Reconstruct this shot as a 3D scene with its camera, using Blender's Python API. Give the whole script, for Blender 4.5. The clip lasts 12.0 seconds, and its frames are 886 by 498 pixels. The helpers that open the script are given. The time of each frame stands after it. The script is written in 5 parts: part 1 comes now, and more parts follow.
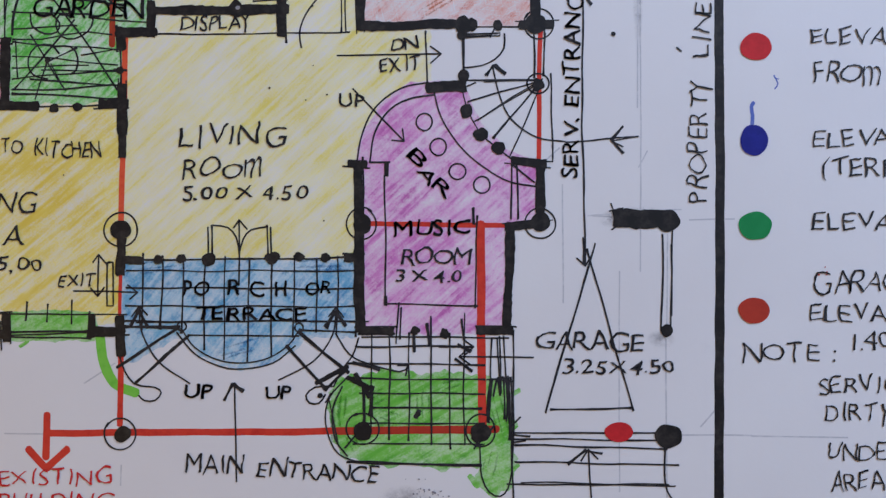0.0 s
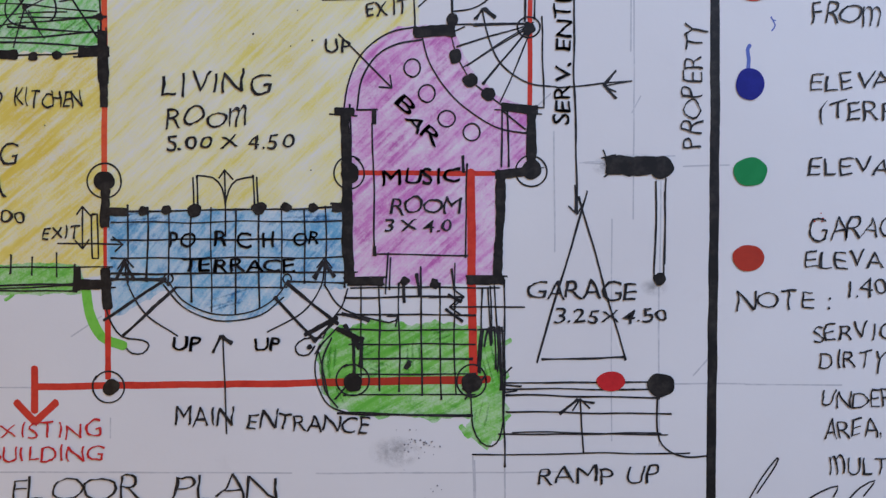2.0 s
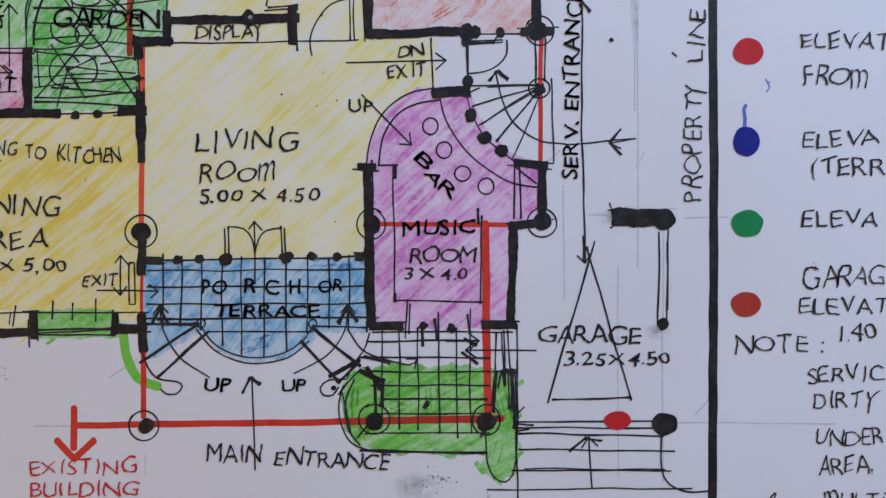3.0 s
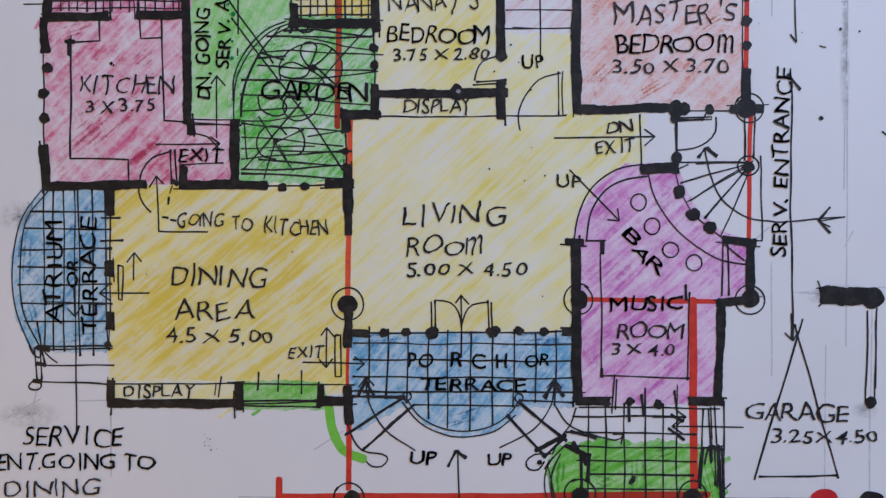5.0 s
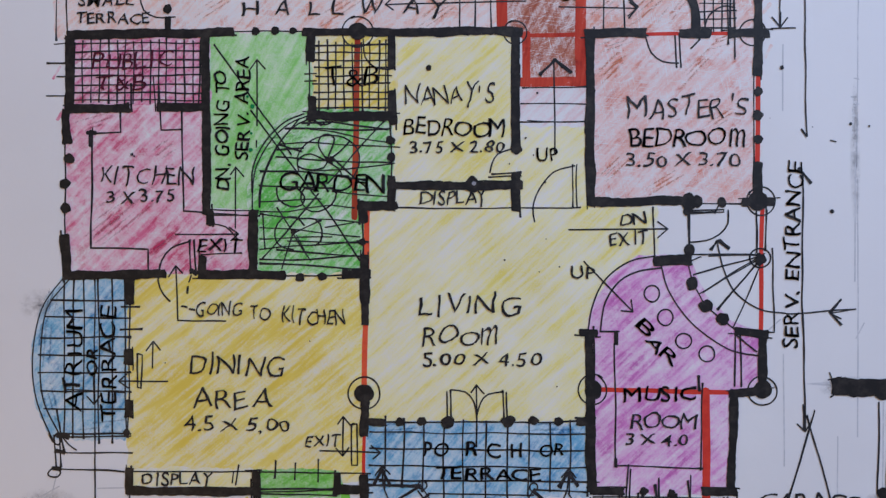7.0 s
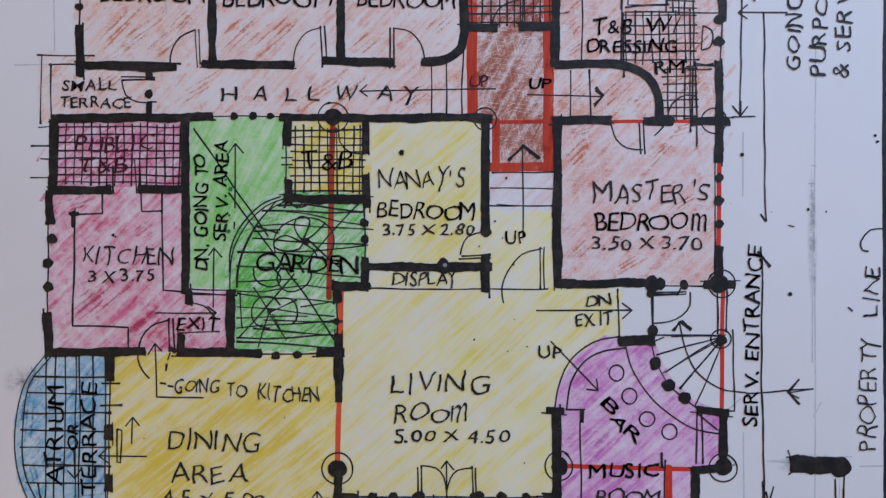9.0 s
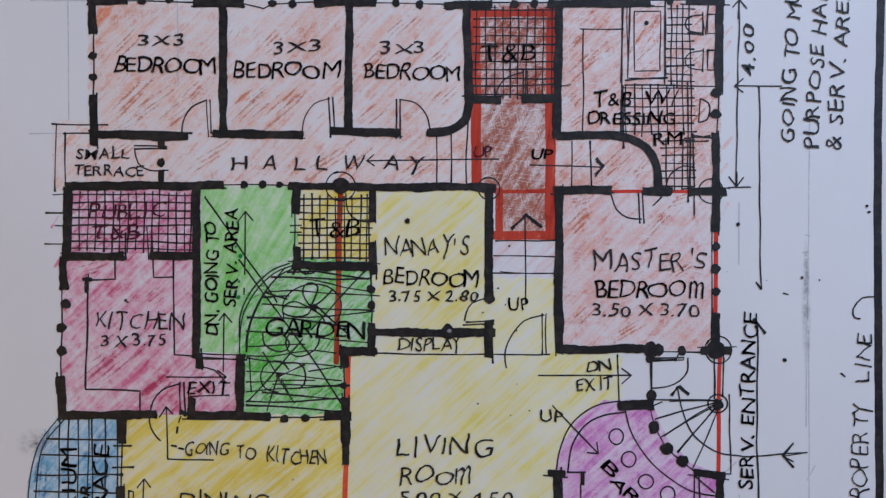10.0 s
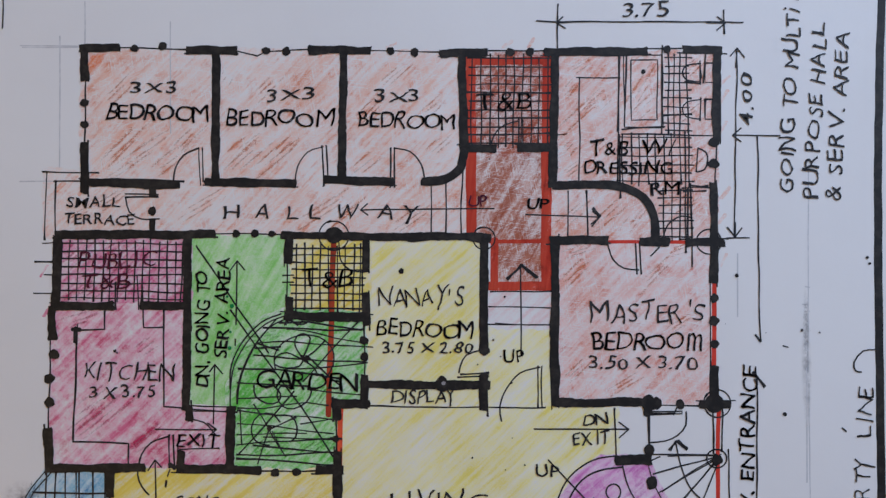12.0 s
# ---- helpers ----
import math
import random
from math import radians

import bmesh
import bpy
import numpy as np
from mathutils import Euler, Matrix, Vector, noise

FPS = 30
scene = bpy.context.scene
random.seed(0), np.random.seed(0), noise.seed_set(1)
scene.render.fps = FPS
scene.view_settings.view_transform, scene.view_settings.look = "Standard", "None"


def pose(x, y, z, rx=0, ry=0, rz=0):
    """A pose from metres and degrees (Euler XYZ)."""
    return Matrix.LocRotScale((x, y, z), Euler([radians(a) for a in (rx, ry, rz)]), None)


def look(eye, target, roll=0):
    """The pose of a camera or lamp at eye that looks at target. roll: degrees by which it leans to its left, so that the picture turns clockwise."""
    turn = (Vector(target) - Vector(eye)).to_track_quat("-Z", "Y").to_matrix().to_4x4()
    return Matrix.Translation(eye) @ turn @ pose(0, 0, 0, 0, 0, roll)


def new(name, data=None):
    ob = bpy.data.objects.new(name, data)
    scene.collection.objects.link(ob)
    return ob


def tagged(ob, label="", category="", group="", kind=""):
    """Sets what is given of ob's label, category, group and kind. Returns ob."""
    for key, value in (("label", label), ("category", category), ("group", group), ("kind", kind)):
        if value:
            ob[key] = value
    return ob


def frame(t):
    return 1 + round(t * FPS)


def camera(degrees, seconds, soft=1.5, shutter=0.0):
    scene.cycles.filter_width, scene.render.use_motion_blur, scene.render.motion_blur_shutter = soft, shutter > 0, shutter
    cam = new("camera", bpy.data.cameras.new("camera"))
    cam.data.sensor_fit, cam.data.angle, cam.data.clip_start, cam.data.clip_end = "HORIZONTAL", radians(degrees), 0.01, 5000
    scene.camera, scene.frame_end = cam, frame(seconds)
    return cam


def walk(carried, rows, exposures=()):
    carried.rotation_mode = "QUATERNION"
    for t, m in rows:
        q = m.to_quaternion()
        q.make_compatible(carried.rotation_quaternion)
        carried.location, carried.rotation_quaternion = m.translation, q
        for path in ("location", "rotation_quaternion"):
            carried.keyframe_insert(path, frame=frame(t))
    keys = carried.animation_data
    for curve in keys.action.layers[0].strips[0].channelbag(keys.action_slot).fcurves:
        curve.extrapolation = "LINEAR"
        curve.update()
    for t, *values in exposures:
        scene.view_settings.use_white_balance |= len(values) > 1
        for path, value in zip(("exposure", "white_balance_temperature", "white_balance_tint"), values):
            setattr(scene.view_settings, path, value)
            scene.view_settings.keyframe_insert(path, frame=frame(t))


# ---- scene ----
from mathutils.geometry import delaunay_2d_cdt

cam = camera(65.0, 12.0, soft=1.38)
walk(cam, [
    (0.0, pose(0.06978, -0.00806, 0.14278, 1.541, 1.186, -0.197)),
    (0.5, pose(0.07195, -0.01083, 0.14065, 1.225, 1.142, -0.403)),
    (1.0, pose(0.07152, -0.01156, 0.13841, 0.446, 1.121, -0.539)),
    (1.5, pose(0.07134, -0.01054, 0.14178, 1.019, 1.025, -0.522)),
    (2.0, pose(0.07185, -0.01316, 0.14041, -0.569, 1.212, -0.594)),
    (2.5, pose(0.07160, -0.01376, 0.14494, 0.220, 1.153, -0.577)),
    (2.7, pose(0.07115, -0.01083, 0.14780, 0.404, 1.214, -0.645)),
    (4.3, pose(0.03777, 0.00443, 0.15176, 0.025, 0.937, -0.255)),
    (4.5, pose(0.03219, 0.00543, 0.15165, 0.117, 1.095, -0.190)),
    (5.0, pose(0.02417, 0.01127, 0.15109, 0.284, 1.289, -0.104)),
    (5.5, pose(0.01873, 0.01459, 0.15051, 0.623, 1.267, -0.069)),
    (6.0, pose(0.01898, 0.01751, 0.15102, 1.116, 1.195, -0.019)),
    (6.5, pose(0.01994, 0.02570, 0.15173, 0.977, 1.248, -0.013)),
    (6.7, pose(0.02017, 0.02757, 0.15225, 0.943, 1.311, -0.027)),
    (8.3, pose(0.02556, 0.03518, 0.15696, 1.562, 1.392, 0.180)),
    (8.5, pose(0.02477, 0.03774, 0.15662, 1.312, 1.247, 0.113)),
    (9.0, pose(0.02669, 0.04591, 0.15848, 1.465, 1.054, 0.169)),
    (9.5, pose(0.02773, 0.05254, 0.16152, 1.728, 0.903, 0.086)),
    (10.0, pose(0.02472, 0.06048, 0.16325, 1.743, 0.733, 0.276)),
    (10.5, pose(0.02352, 0.06700, 0.16456, 2.292, 0.852, 0.349)),
    (11.0, pose(0.02459, 0.06929, 0.16320, 2.378, 0.900, 0.380)),
    (11.5, pose(0.02524, 0.06890, 0.16136, 2.530, 0.771, 0.394)),
    (12.0, pose(0.02608, 0.06956, 0.16132, 2.714, 0.776, 0.417)),
], exposures=[(0.0, 0.05, 6680, 10), (6.0, 0.07, 6480, 11), (9.5, -0.03, 6640, 9), (12.0, -0.1, 6900, 7)])

# ---- light: cool daylight from a window and an added warm fill lamp, in a warm plain room ----
world = bpy.data.worlds.new("sky")
scene.world = world
world.use_nodes = True
wn = world.node_tree.nodes
sky = wn.new("ShaderNodeTexSky")
sky.sky_type, sky.sun_disc = "NISHITA", False
sky.sun_elevation, sky.sun_rotation = radians(35), radians(60)
world.node_tree.links.new(sky.outputs[0], wn["Background"].inputs[0])
wn["Background"].inputs[1].default_value = 0.1


def area_light(name, size, energy, colour, eye, target):
    data = bpy.data.lights.new(name, "AREA")
    data.shape, data.size, data.size_y = "RECTANGLE", *size
    data.energy, data.color = energy, colour
    new(name, data).matrix_world = look(eye, target)


area_light("window_daylight", (0.8, 0.46), 8.5, (0.49, 0.66, 1.03), (0.49, 0.53, 0.36), (0.05, 0.05, 0.0))
# added fill lamp, no real window: warms the lower left of the sheet
area_light("warm_fill_light", (0.5, 0.46), 2.15, (1.0, 0.55, 0.04), (-0.53, -0.38, 0.26), (0.0, -0.03, 0.0))

# ---- materials ----
LINEAR = lambda c: tuple((v / 255 / 12.92) if v / 255 <= 0.04045 else ((v / 255 + 0.055) / 1.055) ** 2.4 for v in c) + (1,)


def material(name, rough=0.85):
    m = bpy.data.materials.new(name)
    m.use_nodes = True
    b = m.node_tree.nodes["Principled BSDF"]
    b.inputs["Roughness"].default_value = rough
    b.inputs["Specular IOR Level"].default_value = 0.25
    return m, m.node_tree.nodes, m.node_tree.links, b


def mapped(nodes, links, scale, turn=0.0):
    """Object coordinates in metres, turned and scaled."""
    tc = nodes.new("ShaderNodeTexCoord")
    mp = nodes.new("ShaderNodeMapping")
    mp.vector_type = "TEXTURE"
    mp.inputs["Rotation"].default_value = (0, 0, radians(turn))
    mp.inputs["Scale"].default_value = scale
    links.new(tc.outputs["Object"], mp.inputs["Vector"])
    return mp.outputs[0]


def noise_tex(nodes, links, vec, scale, detail=3.0, rough=0.6, distort=0.0):
    n = nodes.new("ShaderNodeTexNoise")
    n.inputs["Scale"].default_value = scale
    n.inputs["Detail"].default_value = detail
    n.inputs["Roughness"].default_value = rough
    n.inputs["Distortion"].default_value = distort
    links.new(vec, n.inputs["Vector"])
    return n.outputs["Fac"]


def ranged(nodes, links, value, lo, hi, to_lo=0.0, to_hi=1.0):
    r = nodes.new("ShaderNodeMapRange")
    for key, v in (("From Min", lo), ("From Max", hi), ("To Min", to_lo), ("To Max", to_hi)):
        r.inputs[key].default_value = v
    links.new(value, r.inputs["Value"])
    return r.outputs[0]


def math_node(nodes, links, op, a, b):
    n = nodes.new("ShaderNodeMath")
    n.operation = op
    for k, v in enumerate((a, b)):
        if isinstance(v, (int, float)):
            n.inputs[k].default_value = v
        else:
            links.new(v, n.inputs[k])
    return n.outputs[0]


def mix(nodes, links, fac, a, b):
    n = nodes.new("ShaderNodeMix")
    n.data_type = "RGBA"
    for sock, v in ((n.inputs["Factor"], fac), (n.inputs["A"], a), (n.inputs["B"], b)):
        if isinstance(v, (tuple, float, int)):
            sock.default_value = v
        else:
            links.new(v, sock)
    return n.outputs["Result"]


def paper_tone(n, l):
    """White paper, a little uneven and soiled."""
    vec = mapped(n, l, (1, 1, 1))
    big = noise_tex(n, l, vec, 14.0, 4.0)
    tone = mix(n, l, ranged(n, l, big, 0.35, 0.7), (0.82, 0.81, 0.795, 1), (0.775, 0.76, 0.745, 1))
    soil = ranged(n, l, noise_tex(n, l, vec, 45.0, 6.0, 0.7), 0.62, 0.8, 0.0, 0.35)
    return mix(n, l, soil, tone, (0.62, 0.61, 0.61, 1))


def paper_material():
    m, n, l, b = material("drawing_paper", 0.9)
    fine = noise_tex(n, l, mapped(n, l, (1, 1, 1)), 900.0, 2.0)
    l.new(paper_tone(n, l), b.inputs["Base Color"])
    bump = n.new("ShaderNodeBump")
    bump.inputs["Strength"].default_value = 0.08
    bump.inputs["Distance"].default_value = 0.0002
    l.new(fine, bump.inputs["Height"])
    l.new(bump.outputs[0], b.inputs["Normal"])
    return m


def pencil_material(name, light, dark, cover=0.75, turn=42.0, streak=1.0, fleck=None, mottle=0.3, soft=0.24, scratch=0.0, over=False):
    """Coloured pencil: pigment in slanting strokes over the paper's tooth, bare where the hand lifted."""
    m, n, l, b = material(name, 0.8)
    flat = mapped(n, l, (1, 1, 1))
    broad = noise_tex(n, l, mapped(n, l, (0.024, 0.0019, 1), turn), 1.0, 2.0, 0.5, 0.35)
    lines = noise_tex(n, l, mapped(n, l, (0.013, 0.0008, 1), turn + 5), 1.0, 2.0, 0.55, 0.3)
    cross = noise_tex(n, l, mapped(n, l, (0.010, 0.0011, 1), turn - 9), 1.0, 2.0, 0.5, 0.3)
    tooth = noise_tex(n, l, flat, 2300.0, 2.0, 0.7)
    patch = noise_tex(n, l, flat, 60.0, 3.0)
    crumb = noise_tex(n, l, mapped(n, l, (0.0012, 0.0007, 1), turn), 1.0, 4.0, 0.75)
    # blotches where the paper's tooth took more or less of the wax
    blotch = noise_tex(n, l, flat, 420.0, 3.0, 0.65, 0.6)
    press = 0.0
    for layer, weight in ((broad, 0.95 * streak), (lines, 0.5 * streak), (cross, 0.35 * streak), (tooth, 0.55), (patch, 0.5), (crumb, 0.40), (blotch, mottle)):
        press = math_node(n, l, "ADD", press, math_node(n, l, "MULTIPLY", math_node(n, l, "SUBTRACT", layer, 0.5), weight))
    rim = n.new("ShaderNodeAttribute")
    rim.attribute_name = "pressure"
    press = math_node(n, l, "ADD", press, ranged(n, l, rim.outputs["Fac"], 0.0, 1.0, -0.7 if over else -0.16, 0.0))
    if scratch:
        # fine scrapes across and down that lifted the wax again
        for size, slant in (((0.00016, 0.006, 1), 11), ((0.007, 0.00018, 1), -7), ((0.006, 0.00016, 1), 24)):
            line = ranged(n, l, noise_tex(n, l, mapped(n, l, size, slant), 1.0, 1.0, 0.5, 0.1), 0.61, 0.69, 0.0, scratch)
            press = math_node(n, l, "SUBTRACT", press, line)
    at = -0.5 * (cover - 0.5)
    fac = ranged(n, l, press, at - soft, at + soft)
    tone = math_node(n, l, "ADD", math_node(n, l, "ADD", patch, math_node(n, l, "MULTIPLY", broad, 0.6)), math_node(n, l, "MULTIPLY", lines, 0.4))
    pigment = mix(n, l, ranged(n, l, tone, 0.78, 1.22), light, dark)
    if fleck:
        fl = ranged(n, l, math_node(n, l, "ADD", noise_tex(n, l, flat, 210.0, 2.0, 0.6), math_node(n, l, "ADD", math_node(n, l, "MULTIPLY", crumb, 0.6), math_node(n, l, "MULTIPLY", lines, 0.5))), 1.10, 1.36, 0.0, 0.8)
        pigment = mix(n, l, fl, pigment, fleck)
    if over:
        # a second layer: bare where the pencil skipped, so that the first one shows
        l.new(pigment, b.inputs["Base Color"])
        l.new(math_node(n, l, "MULTIPLY", fac, 0.8), b.inputs["Alpha"])
    else:
        l.new(mix(n, l, fac, paper_tone(n, l), pigment), b.inputs["Base Color"])
    return m


def ink_material(name, colour, worn, rough=0.55, wear=0.5):
    m, n, l, b = material(name, rough)
    vec = mapped(n, l, (1, 1, 1))
    v = noise_tex(n, l, vec, 420.0, 4.0, 0.7)
    soak = noise_tex(n, l, vec, 90.0, 2.0)
    fac = ranged(n, l, math_node(n, l, "ADD", v, math_node(n, l, "MULTIPLY", soak, 0.5)), 0.7, 1.05, 0.0, wear)
    l.new(mix(n, l, fac, colour, worn), b.inputs["Base Color"])
    return m


paper = paper_material()
lemon = pencil_material("pale_yellow_pencil", LINEAR((247, 241, 172)), LINEAR((236, 221, 116)), 0.66, 41, 0.9, None, 0.4, 0.32)
gold = pencil_material("yellow_pencil", LINEAR((246, 234, 140)), LINEAR((231, 204, 86)), 0.84, 37, 1.0, None, 0.45, 0.28)
hard_leaf = pencil_material("pressed_green_pencil", LINEAR((98, 186, 66)), LINEAR((72, 164, 44)), 0.66, 60, 0.8, None, 0.9, 0.34, 0.0, True)
hard_blue = pencil_material("pressed_blue_pencil", LINEAR((100, 162, 198)), LINEAR((70, 134, 184)), 0.62, 48, 0.7, None, 1.0, 0.34, 0.0, True)
salmon = pencil_material("orange_pencil", LINEAR((244, 221, 210)), LINEAR((234, 182, 160)), 0.70, 44, 0.85, LINEAR((220, 122, 80)), 0.8, 0.32, 0.4)
hard_orange = pencil_material("pressed_orange_pencil", LINEAR((236, 172, 140)), LINEAR((226, 134, 92)), 0.62, 44, 0.9, None, 1.0, 0.34, 0.3, True)
rose = pencil_material("rosy_pencil", LINEAR((242, 212, 206)), LINEAR((232, 172, 156)), 0.70, 44, 0.6, LINEAR((210, 100, 74)), 0.8, 0.32, 0.35)
brown = pencil_material("brown_pencil", LINEAR((212, 150, 128)), LINEAR((170, 94, 70)), 0.84, 58, 0.8, LINEAR((142, 62, 44)), 0.8, 0.26, 0.3)
dense_salmon = pencil_material("dense_orange_pencil", LINEAR((240, 208, 197)), LINEAR((227, 162, 140)), 0.80, 44, 0.8, LINEAR((212, 106, 70)), 0.8, 0.30, 0.4)
redbrown = pencil_material("red_brown_pencil", LINEAR((206, 132, 108)), LINEAR((168, 80, 58)), 0.84, 52, 0.8, LINEAR((148, 52, 34)), 0.8, 0.26, 0.3)
crimson = pencil_material("crimson_pencil", LINEAR((234, 152, 190)), LINEAR((210, 74, 122)), 0.66, 42, 0.7, LINEAR((196, 40, 84)), 0.9, 0.30)
pink = pencil_material("pink_pencil", LINEAR((238, 184, 203)), LINEAR((219, 110, 143)), 0.64, 42, 0.65, LINEAR((200, 56, 92)), 1.0, 0.30)
hard_pink = pencil_material("pressed_pink_pencil", LINEAR((222, 120, 152)), LINEAR((204, 66, 104)), 0.6, 42, 0.9, None, 1.0, 0.34, 0.0, True)
violet = pencil_material("magenta_pencil", LINEAR((236, 181, 221)), LINEAR((212, 128, 191)), 0.78, 40, 0.75, LINEAR((190, 90, 166)), 0.7, 0.30)
faint = pencil_material("faint_pink_pencil", LINEAR((236, 206, 208)), LINEAR((226, 176, 168)), 0.35)
orange = pencil_material("strong_orange_pencil", LINEAR((240, 156, 104)), LINEAR((230, 108, 50)), 0.85, 44, 0.9, None, 0.7, 0.36)
blue = pencil_material("blue_pencil", LINEAR((166, 211, 227)), LINEAR((106, 172, 205)), 0.78, 48, 0.5, LINEAR((66, 130, 182)), 0.8, 0.30)
green = pencil_material("green_pencil", LINEAR((148, 220, 122)), LINEAR((96, 192, 78)), 0.74, 42, 0.9, LINEAR((66, 160, 58)), 0.8, 0.28)
lightgreen = pencil_material("light_green_pencil", LINEAR((172, 228, 142)), LINEAR((130, 206, 102)), 0.92, 60, 0.5, None, 0.7, 0.36)
leaf = pencil_material("leaf_green_pencil", LINEAR((146, 214, 104)), LINEAR((102, 188, 64)), 1.12, 25, 0.7, LINEAR((76, 164, 52)), 0.6, 0.36)
deep_red = pencil_material("deep_red_pencil", LINEAR((208, 78, 56)), LINEAR((180, 48, 32)), 1.9, 78, 0.8, LINEAR((136, 40, 30)), 0.7, 0.36)
rust = pencil_material("rust_pencil", LINEAR((182, 76, 46)), LINEAR((154, 52, 32)), 2.0, 85, 0.6, LINEAR((120, 46, 32)), 0.6, 0.3)
black_ink = ink_material("black_ink", (0.015, 0.0135, 0.013, 1), (0.052, 0.045, 0.039, 1), 0.6, 1.0)
pen_ink = ink_material("pen_ink", (0.017, 0.0165, 0.018, 1), (0.068, 0.067, 0.071, 1), 0.6, 0.8)
graphite = ink_material("graphite", (0.56, 0.56, 0.57, 1), (0.76, 0.755, 0.75, 1), 0.7, 1.0)
red_ink = ink_material("red_ink", LINEAR((216, 64, 48)), LINEAR((190, 44, 34)), 0.7, 1.0)
orange_ink = ink_material("orange_red_ink", LINEAR((230, 94, 60)), LINEAR((212, 66, 42)), 0.7, 1.0)
crimson_ink = ink_material("crimson_ink", LINEAR((208, 44, 48)), LINEAR((186, 36, 40)), 0.7, 1.0)
plum_ink = ink_material("plum_ink", LINEAR((70, 20, 38)), LINEAR((110, 36, 60)), 0.7, 1.0)
rust_ink = ink_material("rust_ink", LINEAR((184, 58, 40)), LINEAR((158, 46, 32)), 0.7)
leaf_ink = ink_material("leaf_green_ink", LINEAR((126, 204, 76)), LINEAR((96, 184, 56)), 0.7, 1.0)
blue_ink = ink_material("blue_ink", LINEAR((20, 26, 124)), LINEAR((36, 44, 156)), 0.6)
faded_blue = ink_material("faded_blue_ink", LINEAR((92, 112, 184)), LINEAR((140, 156, 206)), 0.7, 1.0)
green_ink = ink_material("green_ink", LINEAR((14, 134, 70)), LINEAR((30, 150, 84)), 0.6)
speck_ink = ink_material("speck_ink", (0.22, 0.21, 0.23, 1), (0.45, 0.44, 0.46, 1), 0.7, 1.0)

# ---- room (unseen, added round the lamps), table and paper ----
CM = 0.01


def slab(name, lo, hi, mat, parent=None, kind="structure", bevel=0.0):
    bm = bmesh.new()
    bmesh.ops.create_cube(bm, size=1.0)
    for v in bm.verts:
        v.co = [lo[k] + (v.co[k] + 0.5) * (hi[k] - lo[k]) for k in range(3)]
    if bevel:
        bmesh.ops.bevel(bm, geom=bm.edges[:], offset=bevel, segments=3, affect="EDGES")
    me = bpy.data.meshes.new(name)
    bm.to_mesh(me)
    bm.free()
    me.materials.append(mat)
    ob = new(name, me)
    ob.parent = parent
    if parent is None:
        tagged(ob, kind=kind)
    return ob


def plain_paint(name, a, b2, scale=3.0, rough=0.85):
    m, n, l, b = material(name, rough)
    vec = mapped(n, l, (1, 1, 1))
    l.new(mix(n, l, noise_tex(n, l, vec, scale, 5.0), a, b2), b.inputs["Base Color"])
    return m


# beige chosen so that the unseen walls bounce warm light onto the sheet
wall_paint = plain_paint("wall_paint", (0.62, 0.52, 0.42, 1), (0.66, 0.57, 0.47, 1))
ceiling_paint = plain_paint("ceiling_paint", (0.76, 0.74, 0.71, 1), (0.8, 0.78, 0.75, 1))
floor_tile = plain_paint("floor_paint", (0.36, 0.31, 0.26, 1), (0.42, 0.37, 0.32, 1), 8.0)
table_wood = plain_paint("table_wood", (0.30, 0.19, 0.11, 1), (0.22, 0.13, 0.075, 1), 20.0, 0.5)

slab("floor", (-0.56, -1.3, -0.80), (1.2, 0.56, -0.75), floor_tile)
slab("ceiling", (-0.56, -1.3, 1.85), (1.2, 0.56, 1.95), ceiling_paint)
slab("wall_east", (1.2, -1.4, -0.8), (1.3, 0.66, 1.95), wall_paint)
slab("wall_south", (-0.56, -1.4, -0.8), (1.2, -1.3, 1.95), wall_paint)
# north wall, unseen, round a window placed where the cool lamp stands
slab("wall_north_below", (-0.56, 0.56, -0.8), (1.2, 0.66, 0.04), wall_paint)
slab("wall_north_above", (-0.56, 0.56, 0.68), (1.2, 0.66, 1.95), wall_paint)
slab("wall_north_west", (-0.56, 0.56, 0.04), (0.08, 0.66, 0.68), wall_paint)
slab("wall_north_east", (0.92, 0.56, 0.04), (1.2, 0.66, 0.68), wall_paint)
# west wall, unseen, round an opening added for the warm fill lamp
slab("wall_west_below", (-0.66, -1.4, -0.8), (-0.56, 0.66, 0.04), wall_paint)
slab("wall_west_above", (-0.66, -1.4, 0.58), (-0.56, 0.66, 1.95), wall_paint)
slab("wall_west_south", (-0.66, -1.4, 0.04), (-0.56, -0.66, 0.58), wall_paint)
slab("wall_west_north", (-0.66, -0.10, 0.04), (-0.56, 0.66, 0.58), wall_paint)

table = new("table")
tagged(table, "brown wooden table under the drawing", "table")
slab("tabletop", (-0.50, -0.40, -0.03), (0.75, 0.50, -0.0005), table_wood, table, bevel=0.004)
for tx in (-0.44, 0.64):
    for ty in (-0.34, 0.39):
        slab("leg", (tx, ty, -0.75), (tx + 0.05, ty + 0.05, -0.03), table_wood, table, bevel=0.004)

plan = slab("floor_plan_sheet", (-0.125, -0.105, -0.0005), (0.295, 0.192, 0.0), paper, kind="thing")
tagged(plan, "white paper sheet with a hand-drawn coloured house floor plan", "drawing")

# ---- pen, marker and pencil work: all lengths in centimetres on the paper ----
LAYER = {"shade": 30, "graphite": 110, "marker": 190, "pen": 240, "wall": 900, "dot": 1080, "word": 1250}
count = {}


def height(layer):
    """Each stroke lies a hair over the one before, in its layer."""
    count[layer] = count.get(layer, 0) + 1
    return (LAYER[layer] + count[layer]) * 1e-7


